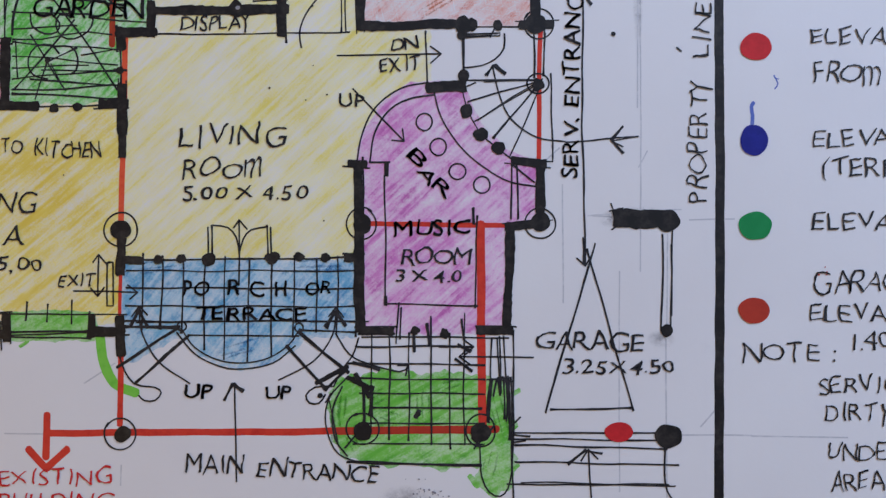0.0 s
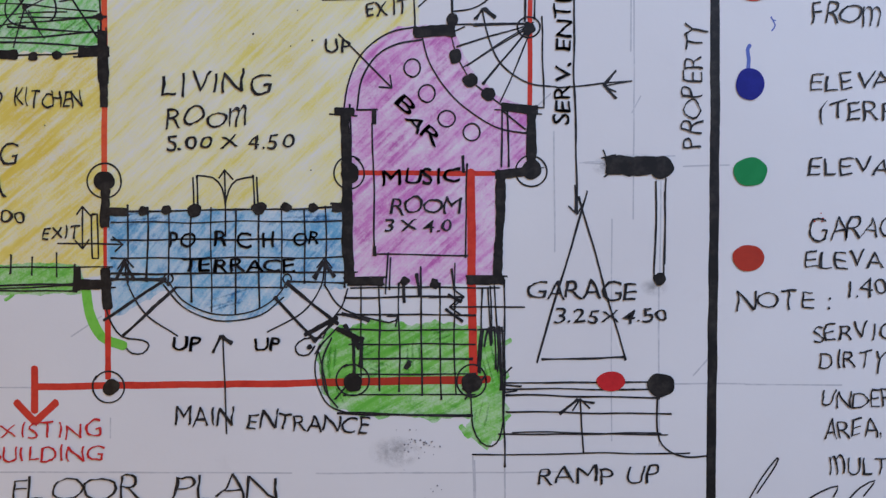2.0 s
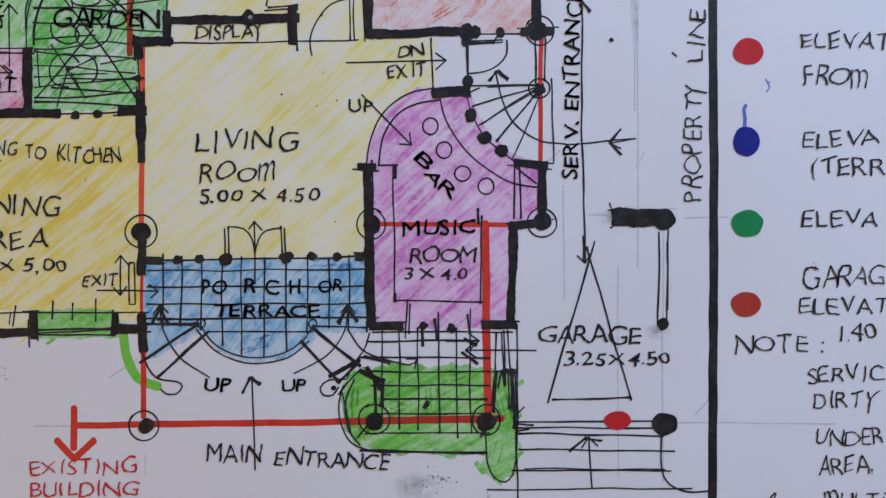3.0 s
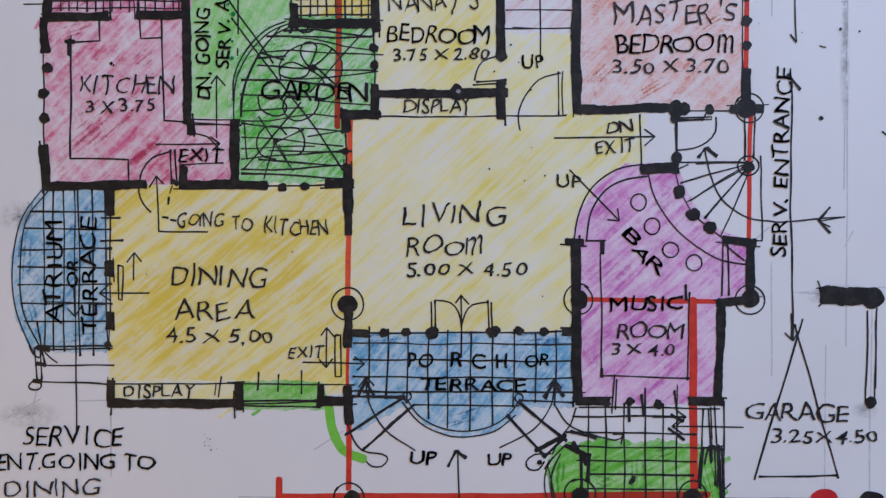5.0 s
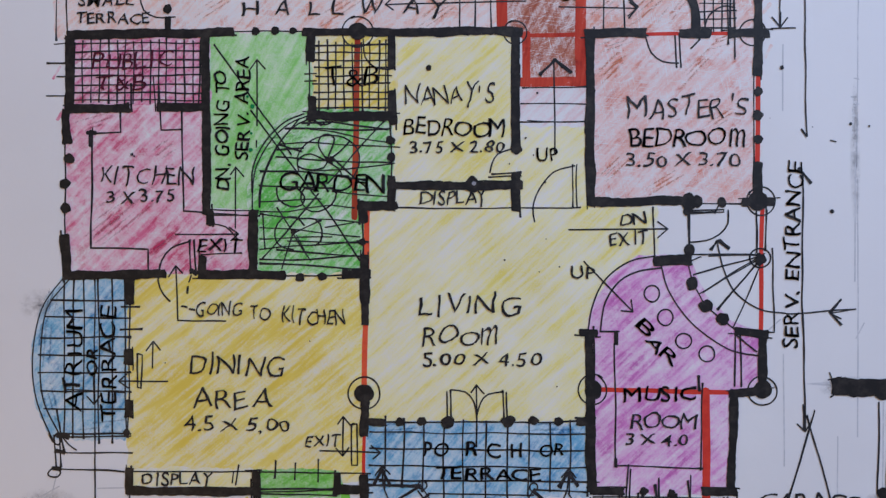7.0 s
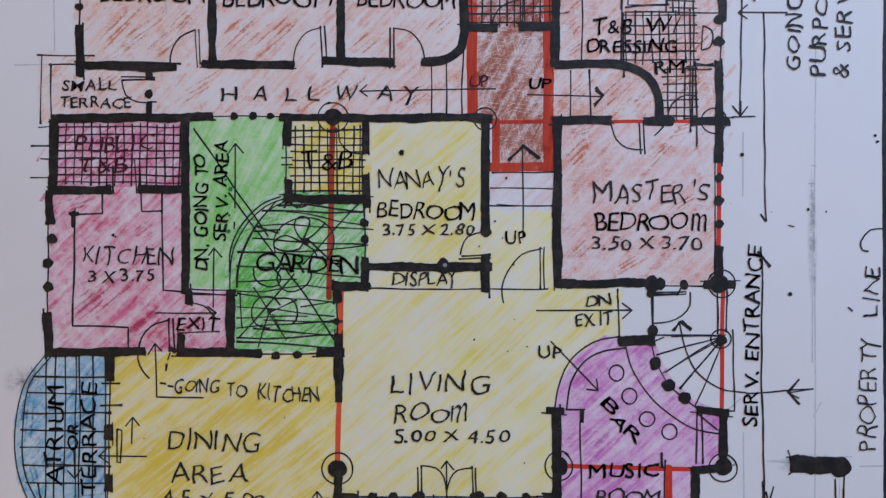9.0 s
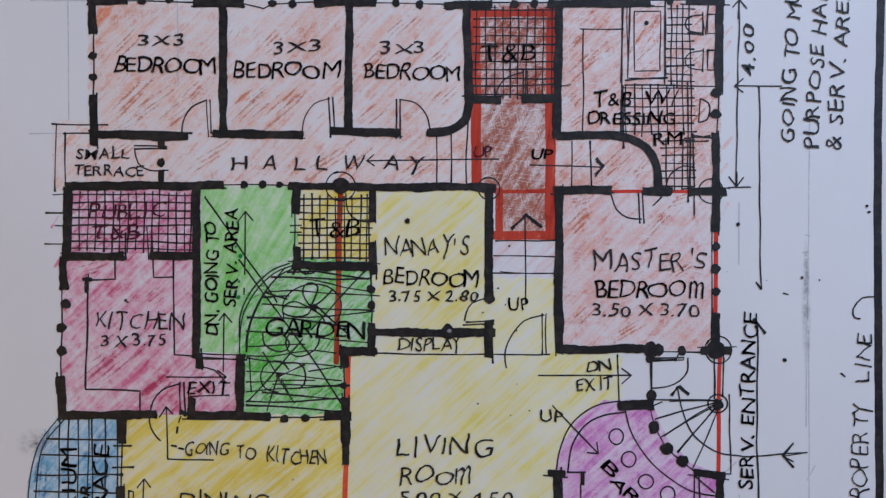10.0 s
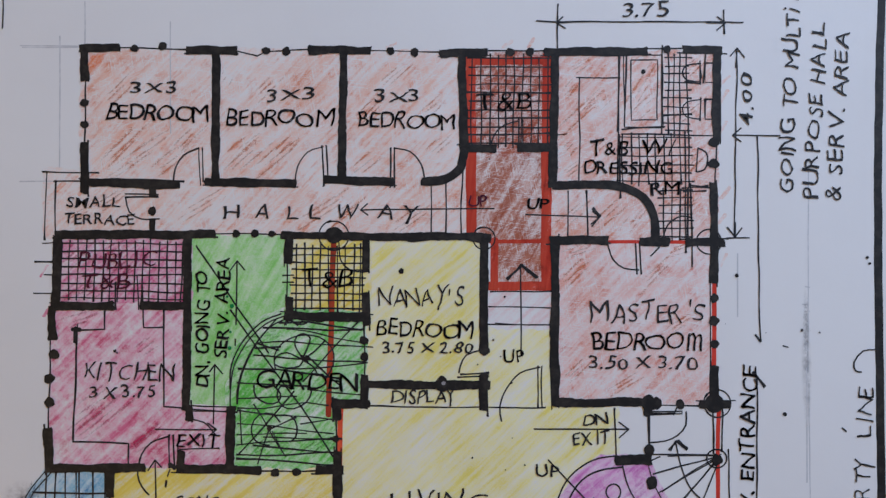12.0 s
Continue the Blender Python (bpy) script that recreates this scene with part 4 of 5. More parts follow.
room = shading("atrium_area", blue, [(-6.68, 2.52), (-7.16, 1.85), (-7.36, 0.85), (-7.28, -0.14), (-6.9, -0.93), (-5.24, -0.93), (-5.26, 2.52)], "blue pencil shading of an atrium")
pen_curve(room, (-6.72, 2.57), (-7.22, 1.85), (-7.42, 0.85), (-7.33, -0.14), (-6.99, -0.95), (-6.89, -1.08))
pen_curve(room, (-6.6, 2.52), (-7.1, 1.85), (-7.24, 0.85), (-7.17, -0.14), (-6.79, -0.95))
pen(room, (-6.71, 2.5), (-6.69, -0.94))
pen(room, (-6.5, 2.52), (-6.49, -1.01))
pen(room, (-6.27, 2.52), (-6.25, -1.03))
pen(room, (-6.04, 2.52), (-5.99, -0.98))
pen(room, (-5.94, 2.52), (-5.91, -1.13))
pen(room, (-5.64, 2.52), (-5.6, -1.12))
pen(room, (-5.34, 2.52), (-5.29, -0.98))
pen(room, (-7.02, 2.06), (-5.21, 2.04))
pen(room, (-7.15, 1.67), (-5.21, 1.65))
pen(room, (-7.24, 1.21), (-5.2, 1.23))
pen(room, (-7.29, 0.83), (-5.2, 0.81))
pen(room, (-7.29, 0.43), (-5.2, 0.44))
pen(room, (-7.23, 0.03), (-5.19, 0.01))
pen(room, (-7.15, -0.36), (-5.19, -0.36))
words(room, "ATRIUM", (-6.32, -0.44), (-6.3, 1.85), 0.36, heavy=True)
words(room, "OR", (-5.94, 0.36), (-5.94, 0.98), 0.27, heavy=True)
words(room, "TERRACE", (-5.5, -0.63), (-5.55, 1.88), 0.35, heavy=True)
wall(room, (-5.24, 2.5), (-5.23, 1.97), 0.19)
pen(room, (-5.23, 1.97), (-5.24, -1))
wall(room, (-5.25, 0.92), (-5.25, 0.65), 0.21)
wall(room, (-5.24, -0.2), (-5.24, -0.53), 0.22)
blot(room, (-5.29, -0.88), 0.074)
pen(room, (-5.43, 1.91), (-5.01, 1.91))
pen(room, (-5.45, 1.39), (-4.95, 1.42))
pen(room, (-5.06, 0.86), (-5.06, 0.11), (-4.96, 0.09), (-4.95, 0.83), (-5.06, 0.86))
arrow(room, (-4.72, 0.54), (-4.7, 1.13))
arrow(room, (-4.37, 0.25), (-5.47, 0.25))
arrow(room, (-6.04, 0.36), (-6.02, -0.26))
pen(room, (-6.84, -0.91), (-5.19, -0.91))
pen(room, (-6.82, -0.99), (-5.19, -0.96))
pen(room, (-6.9, -1.33), (-5.15, -1.33))
pen(room, (-6.94, -1.69), (-5.18, -1.76))
pen(room, (-6.91, -0.95), (-6.84, -1.69))
pen(room, (-6.79, -0.98), (-6.76, -1.65))
pen_curve(room, (-6.84, -1.7), (-6.76, -1.77), (-6.83, -1.87), (-6.99, -1.86), (-7.04, -1.8), (-6.96, -1.7), (-6.86, -1.68))
pen(room, (-6.94, -1.68), (-6.76, -1.7), width=0.074)
pen_curve(room, (-7.03, -0.91), (-6.94, -1.08), (-6.82, -1.16), (-6.77, -1.03), (-6.84, -0.91), (-6.89, -0.98))
pen(room, (-6.84, -0.95), (-6.59, -0.98), width=0.074)
pen(room, (-6.87, -1.3), (-6.69, -1.35), width=0.074)
pen_curve(room, (-6.74, -0.98), (-6.59, -1.15), (-6.41, -1.28))
pen(room, (-6.85, -0.39), (-6.68, -1.33))
pen(room, (-5.99, -0.94), (-5.97, -2.85))

room = shading("dining_area", gold, [(-5.17, 2.52), (-0.09, 2.52), (-0.08, -1.81), (-0.6, -1.9), (-2.34, -1.73), (-5.15, -1.72)], "strong yellow pencil shading of a dining area")
words(room, "DINING", (-3.88, 0.4), (-1.82, 0.37), 0.43)
words(room, "AREA", (-3.8, -0.35), (-2.03, -0.34), 0.41)
words(room, "4.5 X 5,00", (-4, -0.85), (-1.6, -0.86), 0.32)
words(room, "GOING", (-3.73, 1.67), (-2.75, 1.7), 0.30)
words(room, "TO", (-2.51, 1.61), (-2.1, 1.59), 0.30)
words(room, "KITCHEN", (-1.83, 1.54), (-0.43, 1.48), 0.35)
pen(room, (-4.15, 1.6), (-3.08, 1.59))
arrow(room, (-4.16, 1.6), (-4.21, 2.81))
pen(room, (-3.86, 2.6), (-3.91, 2.45))
pen(room, (-3.92, 2.35), (-3.94, 2.2))
pen(room, (-4.08, 1.9), (-3.95, 1.88))
pen(room, (-3.9, 1.85), (-3.78, 1.83))
pen_curve(room, (-4.57, 2.85), (-4.6, 2.47), (-4.49, 2.2), (-4.33, 2.03))
wall(room, (-5.21, -1.68), (-5.18, -2.23), 0.19)
wall(room, (-5.2, -2.17), (-2.4, -2.17), 0.19)
wall(room, (-2.4, -1.75), (-2.37, -2.28), 0.17)
pen(room, (-5.14, -1.74), (-2.71, -1.73), (0.14, -1.75))
wall(room, (-0.6, -1.76), (-0.6, -2.2), 0.15)
wall(room, (-0.58, -2.1), (0.08, -2.1), 0.19)
wall(room, (0, -1.81), (0.02, -2.57), 0.19)
pen(room, (-1.97, -1.48), (-1.99, -1.87))
pen(room, (-1.51, -1.53), (-1.53, -1.9))
pen(room, (-1.01, -1.45), (-1.01, -1.94))
words(room, "DISPLAY", (-4.93, -2.05), (-3.36, -2), 0.26)
pen(room, (-2.37, -2.21), (-0.6, -2.23))
wall(room, (0.01, 2.84), (0.01, 1.55), 0.19)
marker(room, [(0.06, 4.0), (0.04, 2.2), (-0.01, 0.19)], 0.12, orange_ink, "section_line")
blot(room, (-0, -0), 0.21)
ring(room, (-0, -0), 0.35)
wall(room, (-0, -0.18), (0.01, -0.91), 0.19)
marker(room, [(0, -0.91), (-0.01, -2.63)], 0.074, red_ink, "section_line")
words(room, "EXIT", (-1.31, -1.18), (-0.53, -1.16), 0.26)
arrow(room, (-0.98, -1.26), (0.36, -1.29))
arrow(room, (-0.47, -1.1), (-0.46, -0.51))
arrow(room, (-0.47, -0.73), (-0.47, -1.37))
box(room, (-0.26, -0.67), (-0.16, -1.56))

room = shading("display_area", lemon, [(-5.1, -1.78), (-2.45, -1.78), (-2.45, -2.1), (-5.1, -2.1)], "pale yellow pencil shading of a display niche")

room = shading("planter_area", leaf, [(-2.28, -1.8), (-0.63, -1.79), (-0.63, -2.19), (-2.27, -2.2)], "bright green pencil shading of a planter", 0.06)

room = shading("living_area", lemon, [(0.13, 4.01), (6.34, 4.07), (6.33, 2.99), (5.66, 2.86), (5.12, 2.29), (4.89, 1.55), (4.86, -0.54), (0.09, -0.56)], "pale yellow pencil shading of a living room, with bare streaks")
words(room, "LIVING", (1.22, 1.73), (3.36, 1.73), 0.43)
words(room, "ROOm", (1.27, 1.03), (2.94, 1.03), 0.41)
words(room, "5.00 X 4.50", (1.27, 0.6), (3.88, 0.61), 0.31)
wall(room, (0.07, -0.62), (0.44, -0.63), 0.16)
blot(room, (0.78, -0.62), 0.099)
blot(room, (1.27, -0.6), 0.099)
blot(room, (1.83, -0.62), 0.14)
blot(room, (3.16, -0.59), 0.14)
blot(room, (3.72, -0.57), 0.099)
blot(room, (4.27, -0.59), 0.099)
wall(room, (4.67, -0.59), (4.92, -0.59), 0.18)
pen(room, (0.44, -0.62), (4.92, -0.59))
pen(room, (1.82, 0.05), (1.82, -0.6))
pen(room, (1.91, 0.09), (1.91, -0.62))
pen(room, (3.04, 0.08), (3.06, -0.57))
pen(room, (3.12, 0.04), (3.15, -0.57))
pen_curve(room, (1.91, 0.09), (2.23, 0.04), (2.41, -0.17), (2.47, -0.5))
pen_curve(room, (3.06, 0.05), (2.72, -0.01), (2.56, -0.2), (2.47, -0.5))
arrow(room, (2.47, -1.15), (2.47, 0.2))
words(room, "DN", (5.6, 3.7), (6.18, 3.72), 0.26)
words(room, "EXIT", (5.38, 3.26), (6.24, 3.3), 0.29)
arrow(room, (4.5, 3.61), (6.66, 3.62))
pen(room, (6.34, 4.1), (6.37, 2.92))

room = shading("music_area", violet, [(5.01, 1.35), (5.12, 1.94), (5.48, 2.52), (6.06, 2.93), (6.47, 2.92), (7.09, 2.84), (7.25, 2.39), (7.54, 1.89), (7.92, 1.56), (8.56, 1.27), (8.55, 0.14), (7.97, 0.11), (7.94, -2.06), (5.1, -2.05)], "magenta pencil shading of a bar and music room")
pen_curve(room, (4.9, 1.35), (5.01, 1.94), (5.3, 2.52), (5.83, 2.91), (6.39, 3.03))
pen_curve(room, (5.18, 1.38), (5.29, 1.99), (5.59, 2.46), (6, 2.69), (6.5, 2.77))
pen_curve(room, (6.5, 2.84), (6.65, 2.3), (7.05, 1.69), (7.52, 1.26), (8.04, 0.96), (8.61, 0.85))
wall(room, (6.38, 2.92), (7.14, 2.94), 0.23)
blot(room, (7.12, 3.15), 0.13)
wall(room, (8.12, 1.39), (8.79, 1.32), 0.18)
blot(room, (7.18, 2.42), 0.14)
blot(room, (7.48, 1.94), 0.14)
blot(room, (7.82, 1.66), 0.14)
pen(room, (7.09, 2.86), (7.18, 2.46), (7.48, 1.94), (7.82, 1.66), (8.15, 1.4))
ring(room, (6.31, 2.21), 0.17)
ring(room, (6.6, 1.69), 0.17)
ring(room, (6.99, 1.18), 0.17)
ring(room, (7.49, 0.89), 0.17)
words(room, "UP", (4.57, 2.53), (5.07, 2.56), 0.26)
arrow(room, (4.83, 2.91), (5.89, 1.81))
words(room, "B", (5.92, 1.51), (6.22, 1.22), 0.28, heavy=True)
words(room, "A", (6.15, 1.17), (6.41, 0.87), 0.28, heavy=True)
words(room, "R", (6.43, 0.87), (6.73, 0.61), 0.28, heavy=True)
pen(room, (8.1, 1.33), (8.08, 0.19))
pen(room, (8.2, 1.33), (8.22, 0.19))
pen(room, (5.17, 1.38), (5.59, 1.37))
wall(room, (5.52, 1.37), (5.52, 1.09), 0.081)
pen(room, (5.5, 1.11), (5.5, -1.54), (7.39, -1.58))
wall(room, (5.5, -1.39), (5.5, -1.57), 0.070)
pen(room, (7.39, 0.26), (7.33, -1.63))
wall(room, (8.7, 1.33), (8.69, 0.1), 0.18)
wall(room, (4.95, 1.35), (4.97, -2.09), 0.20)
wall(room, (4.75, 1.35), (5.1, 1.33), 0.15)
blot(room, (5.03, 0.1), 0.19)
ring(room, (5.01, 0.1), 0.32)
marker(room, [(5.1, 0.1), (8.78, 0.05)], 0.10, red_ink, "section_line")
wall(room, (7.97, 0.03), (8.82, 0.09), 0.17)
blot(room, (8.69, 0.13), 0.20)
ring(room, (8.69, 0.09), 0.32)
wall(room, (8.07, 0.11), (7.98, -2.15), 0.18)
words(room, "MUSIC", (5.67, -0.14), (7.24, -0.13), 0.31, heavy=True)
words(room, "ROOM", (5.82, -0.75), (7.24, -0.76), 0.35)
words(room, "3 X 4.0", (5.71, -1.1), (7.1, -1.11), 0.24)
wall(room, (5.01, -2.09), (5.65, -2.09), 0.18)
blot(room, (6.11, -2.09), 0.093)
blot(room, (6.71, -2.15), 0.10)
wall(room, (7.38, -2.08), (8.08, -2.1), 0.18)
pen(room, (5.01, -2.22), (8.02, -2.25))
pen(room, (5.83, -1.62), (5.8, -2.26))
pen(room, (6.44, -1.8), (6.45, -2.38))
pen(room, (7.12, -1.74), (7.09, -2.26))

room = shading("service_stair", violet, [(8.04, 1.27), (8.56, 1.24), (8.56, 0.98), (8.04, 1.1)], "magenta pencil shading at the end of a bar counter")
pen(room, (7.17, 3.06), (8.65, 3.04))
pen(room, (7.21, 2.6), (8.63, 3.01))
pen(room, (7.42, 2.22), (8.63, 2.96))
pen(room, (7.72, 1.86), (8.64, 2.92))
pen(room, (8.06, 1.45), (8.66, 2.87))
pen(room, (7.35, 2.21), (8.75, 3.08))
blot(room, (8.66, 2.96), 0.13)
ring(room, (8.66, 2.99), 0.22)
arrow(room, (9.2, 1.78), (8.62, 1.87), (8.1, 2.24), (7.84, 2.79), (7.72, 3.37))
pen(room, (9.2, 1.78), (10.68, 1.86))
arrow(room, (10.7, 1.87), (10.15, 1.78))
pen(room, (8.58, 4.12), (8.57, 3.1))
pen(room, (8.8, 4.11), (8.78, 3.14))
pen(room, (8.92, 3.19), (8.94, 1.37), (8.7, 1.37))
marker(room, [(8.71, 4.14), (8.68, 2.96)], 0.093, red_ink, "section_line")
marker(room, [(8.68, 2.96), (8.65, 1.38)], 0.093, red_ink, "section_line")
pen(room, (7.18, 4.04), (7.88, 4.05), (7.88, 3.98), (7.18, 3.95))
pen(room, (7.13, 3.98), (7.12, 3.09))
pen_curve(room, (7.97, 4.03), (7.96, 3.73), (7.77, 3.5), (7.49, 3.37), (7.14, 3.33))

room = shading("porch_area", blue, [(0.12, -0.72), (4.9, -0.72), (4.9, -2.13), (3.78, -2.1), (3.53, -2.42), (3.03, -2.69), (2.52, -2.77), (1.97, -2.65), (1.58, -2.38), (1.28, -2.06), (0.75, -2.32), (0.17, -2.65), (0.11, -2.01)], "blue pencil shading of a tiled porch")
pen(room, (0.47, -0.49), (0.45, -2.07))
pen(room, (0.87, -0.54), (0.85, -2.05))
pen(room, (1.31, -0.53), (1.29, -2.14))
pen(room, (1.76, -0.58), (1.75, -2.48))
pen(room, (2.18, -0.56), (2.17, -2.68))
pen(room, (2.68, -0.59), (2.65, -2.72))
pen(room, (3.15, -0.57), (3.14, -2.63))
pen(room, (3.61, -0.55), (3.59, -2.22))
pen(room, (4.08, -0.61), (4.06, -2.12))
pen(room, (4.52, -0.56), (4.5, -2.15))
pen(room, (0.12, -0.85), (4.92, -0.87))
pen(room, (0.12, -1.19), (4.91, -1.23))
pen(room, (0.11, -1.57), (4.91, -1.6))
pen(room, (0.11, -1.9), (4.91, -1.9))
pen(room, (1.42, -2.18), (3.71, -2.2))
pen_curve(room, (1.27, -2.03), (1.56, -2.43), (2.03, -2.68), (2.56, -2.75), (3.09, -2.65), (3.5, -2.38), (3.73, -2.05))
pen_curve(room, (1.18, -2.12), (1.56, -2.56), (2.09, -2.82), (2.56, -2.87), (3.18, -2.75), (3.64, -2.4))
words(room, "PO", (1.32, -1.35), (1.83, -1.35), 0.33, heavy=True)
words(room, "R", (2.22, -1.34), (2.46, -1.35), 0.31, heavy=True)
words(room, "C", (2.69, -1.36), (2.99, -1.36), 0.31, heavy=True)
words(room, "H", (3.22, -1.37), (3.46, -1.36), 0.31, heavy=True)
words(room, "OR", (3.83, -1.34), (4.37, -1.33), 0.28, heavy=True)
words(room, "TERRACE", (1.56, -1.87), (3.86, -1.89), 0.28, heavy=True)
pen(room, (0.08, -2.01), (1.23, -2.01), width=0.070)
pen(room, (-0.05, -2.84), (1.21, -2.03), width=0.058)
pen(room, (0.34, -3.15), (1.42, -2.18), width=0.058)
ring(room, (1.29, -2), 0.093)
ring(room, (3.72, -2.02), 0.093)
arrow(room, (1.46, -3.17), (0.82, -2.73), (0.45, -2.11), (0.4, -1.57))
pen(room, (3.46, -2.4), (4.26, -3.27), width=0.058)
pen(room, (3.72, -2.13), (4.73, -2.95), width=0.058)
pen(room, (4.08, -3.16), (4.71, -2.82), width=0.081)
pen(room, (3.74, -2.1), (4.88, -2.13))
arrow(room, (3.3, -3.1), (4.03, -2.7), (4.41, -2.17), (4.48, -1.61))
arrow(room, (4.47, -2.15), (4.87, -2.65), (5.78, -2.93), (5.96, -2.8))
pen_curve(room, (4.95, -2.24), (4.83, -2.59), (4.61, -2.88), (4.43, -3.23))
words(room, "UP", (1.35, -3.47), (1.91, -3.47), 0.27, heavy=True)
words(room, "UP", (3.03, -3.48), (3.53, -3.48), 0.26, heavy=True)
arrow(room, (2.44, -5.17), (2.39, -3.16))
marker(room, [(-0.42, -2.19), (-0.34, -2.72), (-0.11, -3.17), (0.34, -3.36)], 0.20, leaf_ink, "planting_line")
marker(room, [(0.02, -2.13), (-0, -4.01)], 0.12, red_ink, "section_line")
marker(room, [(-1.51, -3.81), (-1.52, -4.69)], 0.15, red_ink, "section_line")
marker(room, [(-1.53, -4.19), (2.36, -4.16), (4.6, -4.14)], 0.14, red_ink, "section_line")
marker(room, [(4.54, -4.14), (5.89, -4.12), (7.77, -4.09)], 0.16, rust_ink, "rust_line")
marker(room, [(-1.89, -4.51), (-1.52, -4.9)], 0.15, red_ink, "section_line")
marker(room, [(-1.08, -4.51), (-1.51, -4.9)], 0.15, red_ink, "section_line")
pen_curve(room, (-0.07, -2.19), (0.05, -2.78), (0.31, -3.17), (0.74, -3.25), (0.87, -3.36), (0.74, -3.52), (0.52, -3.52), (0.4, -3.42))
pen_curve(room, (4.4, -3.23), (4.05, -3.25), (3.87, -3.41), (3.94, -3.57), (4.14, -3.57), (4.26, -3.4))
blot(room, (4.16, -3.41), 0.058)
blot(room, (0.07, -4.2), 0.16)
ring(room, (0.03, -4.2), 0.33)
words(room, "EXISTING", (-2.5, -5.26), (-0.13, -5.26), 0.33, crimson_ink, fine=True)
words(room, "BUILDING", (-2.48, -5.72), (-0.14, -5.72), 0.31, crimson_ink, fine=True)
words(room, "MAIN", (1.36, -4.99), (2.57, -5.02), 0.35)
words(room, "ENTRANCE", (2.85, -5.06), (5.31, -5.17), 0.34)
words(room, "FLOOR", (-2, -6.55), (0.62, -6.53), 0.52, fine=True)
words(room, "PLAN", (1.29, -6.54), (3.45, -6.52), 0.52, fine=True)
pencil(room, (-2.41, -5.94), (3.76, -5.98))
pencil(room, (-2.42, -6.56), (4.69, -6.59))
pencil(room, (-2.39, -4.2), (-0.24, -4.21))
pencil(room, (0.05, -4.84), (0.04, -5.25))

room = shading("front_garden", leaf, [(4.59, -3.08), (5.78, -3.03), (7.99, -3.1), (8.05, -3.84), (8.02, -4.42), (8.11, -5.0), (7.97, -5.32), (7.74, -5.4), (7.53, -5.32), (7.3, -5.13), (7.46, -4.86), (5.18, -4.77), (4.62, -4.61), (4.39, -4.16), (4.35, -3.58)], "bright green pencil shading of a front garden", 0.13)
pen_curve(room, (4.73, -3.02), (4.35, -3.46), (4.27, -3.98), (4.45, -4.51), (4.77, -4.72), (5.18, -4.8))
pen(room, (4.71, -4.77), (7.45, -4.83))
pen_curve(room, (4.61, -3.23), (4.42, -3.69), (4.46, -4.28), (4.71, -4.65))
pen_curve(room, (7.42, -4.41), (7.46, -5.05), (7.62, -5.37), (7.83, -5.45), (7.99, -5.29), (8.07, -4.94))
pen(room, (8.06, -3.08), (8.07, -4.94))
pen(room, (8.12, -2.09), (8.09, -5.87))
pen(room, (7.83, -2.21), (7.85, -3.37))
pen(room, (7.91, -2.21), (7.99, -3.49))
pen(room, (5.21, -2.18), (5.19, -4.05))
pen(room, (5.58, -2.19), (5.57, -4.31))
pen(room, (5.99, -2.13), (5.98, -4.33))
pen(room, (6.44, -1.84), (6.43, -4.41))
pen(room, (6.82, -2.14), (6.82, -4.5))
pen(room, (7.11, -2.26), (7.1, -4.41))
pen(room, (4.88, -2.41), (7.3, -2.42))
pen(room, (4.73, -2.76), (7.53, -2.8))
pen(room, (4.73, -3.06), (7.53, -3.1))
pen(room, (4.96, -3.37), (7.52, -3.39))
pen(room, (5.19, -3.66), (7.46, -3.67))
pen(room, (4.95, -3.99), (7.52, -3.97))
pen(room, (4.83, -4.4), (7.51, -4.39))
pen(room, (5.05, -3.23), (5.05, -4.05), width=0.070)
pen(room, (5.21, -3.23), (5.2, -3.82), width=0.070)
pen(room, (7.67, -3.09), (7.61, -3.95), width=0.070)
pen(room, (7.99, -3.09), (8.03, -4.3), width=0.058)
wall(room, (4.73, -3.05), (5.19, -3.26), 0.093)
arrow(room, (8.52, -2.64), (7.01, -2.62))
arrow(room, (6.6, -2.43), (7.3, -2.42))
blot(room, (5.04, -4.14), 0.19)
ring(room, (5.04, -4.09), 0.33)
blot(room, (7.44, -4.16), 0.20)
ring(room, (7.44, -4.13), 0.31)
marker(room, [(7.46, 0.1), (7.46, -2.0), (7.48, -4.01)], 0.17, red_ink, "section_line")
pen(room, (7.64, -3.08), (8.11, -3.14))
blot(room, (6.16, -3.79), 0.058)
pencil(room, (7.45, -5.64), (7.47, -6.65))
pencil(room, (8.09, -5.87), (8.08, -6.65))

room = plan  # the open ground round the house, with the notes
words(room, "GARAGE", (8.52, -2.48), (10.74, -2.53), 0.36)
words(room, "3.25X4.50", (9.12, -2.97), (11.4, -2.97), 0.28)
pen(room, (9.79, -0.32), (8.77, -3.76), width=0.035)
pen(room, (9.64, -0.43), (10.53, -3.72), width=0.035)
pen(room, (8.86, -3.69), (10.53, -3.68), width=0.035)
wall(room, (10.22, 0.2), (11.29, 0.15), 0.37)
blot(room, (11.29, 0.14), 0.24)
pen(room, (11.17, -0.14), (11.13, -2.1))
pen(room, (11.37, -0.08), (11.31, -2.13))
pencil(room, (11.27, -0.14), (11.23, -2.15))
blot(room, (11.23, -2.1), 0.12)
blot(room, (11.24, -4.23), 0.26)
pen(room, (8.13, -4.15), (10.99, -4.18))
pen(room, (8.13, -4.3), (10.98, -4.32))
pen(room, (8.13, -4.42), (11.21, -4.48))
pen(room, (8.13, -4.74), (11.44, -4.83))
pen(room, (7.97, -5.2), (11.23, -5.21))
pen(room, (7.44, -5.61), (11.8, -5.6))
arrow(room, (9.68, -5.59), (9.62, -4.5))
pen_curve(room, (11.17, -4.46), (11.17, -5.19), (11.34, -5.52), (11.72, -5.68), (12.23, -5.65))
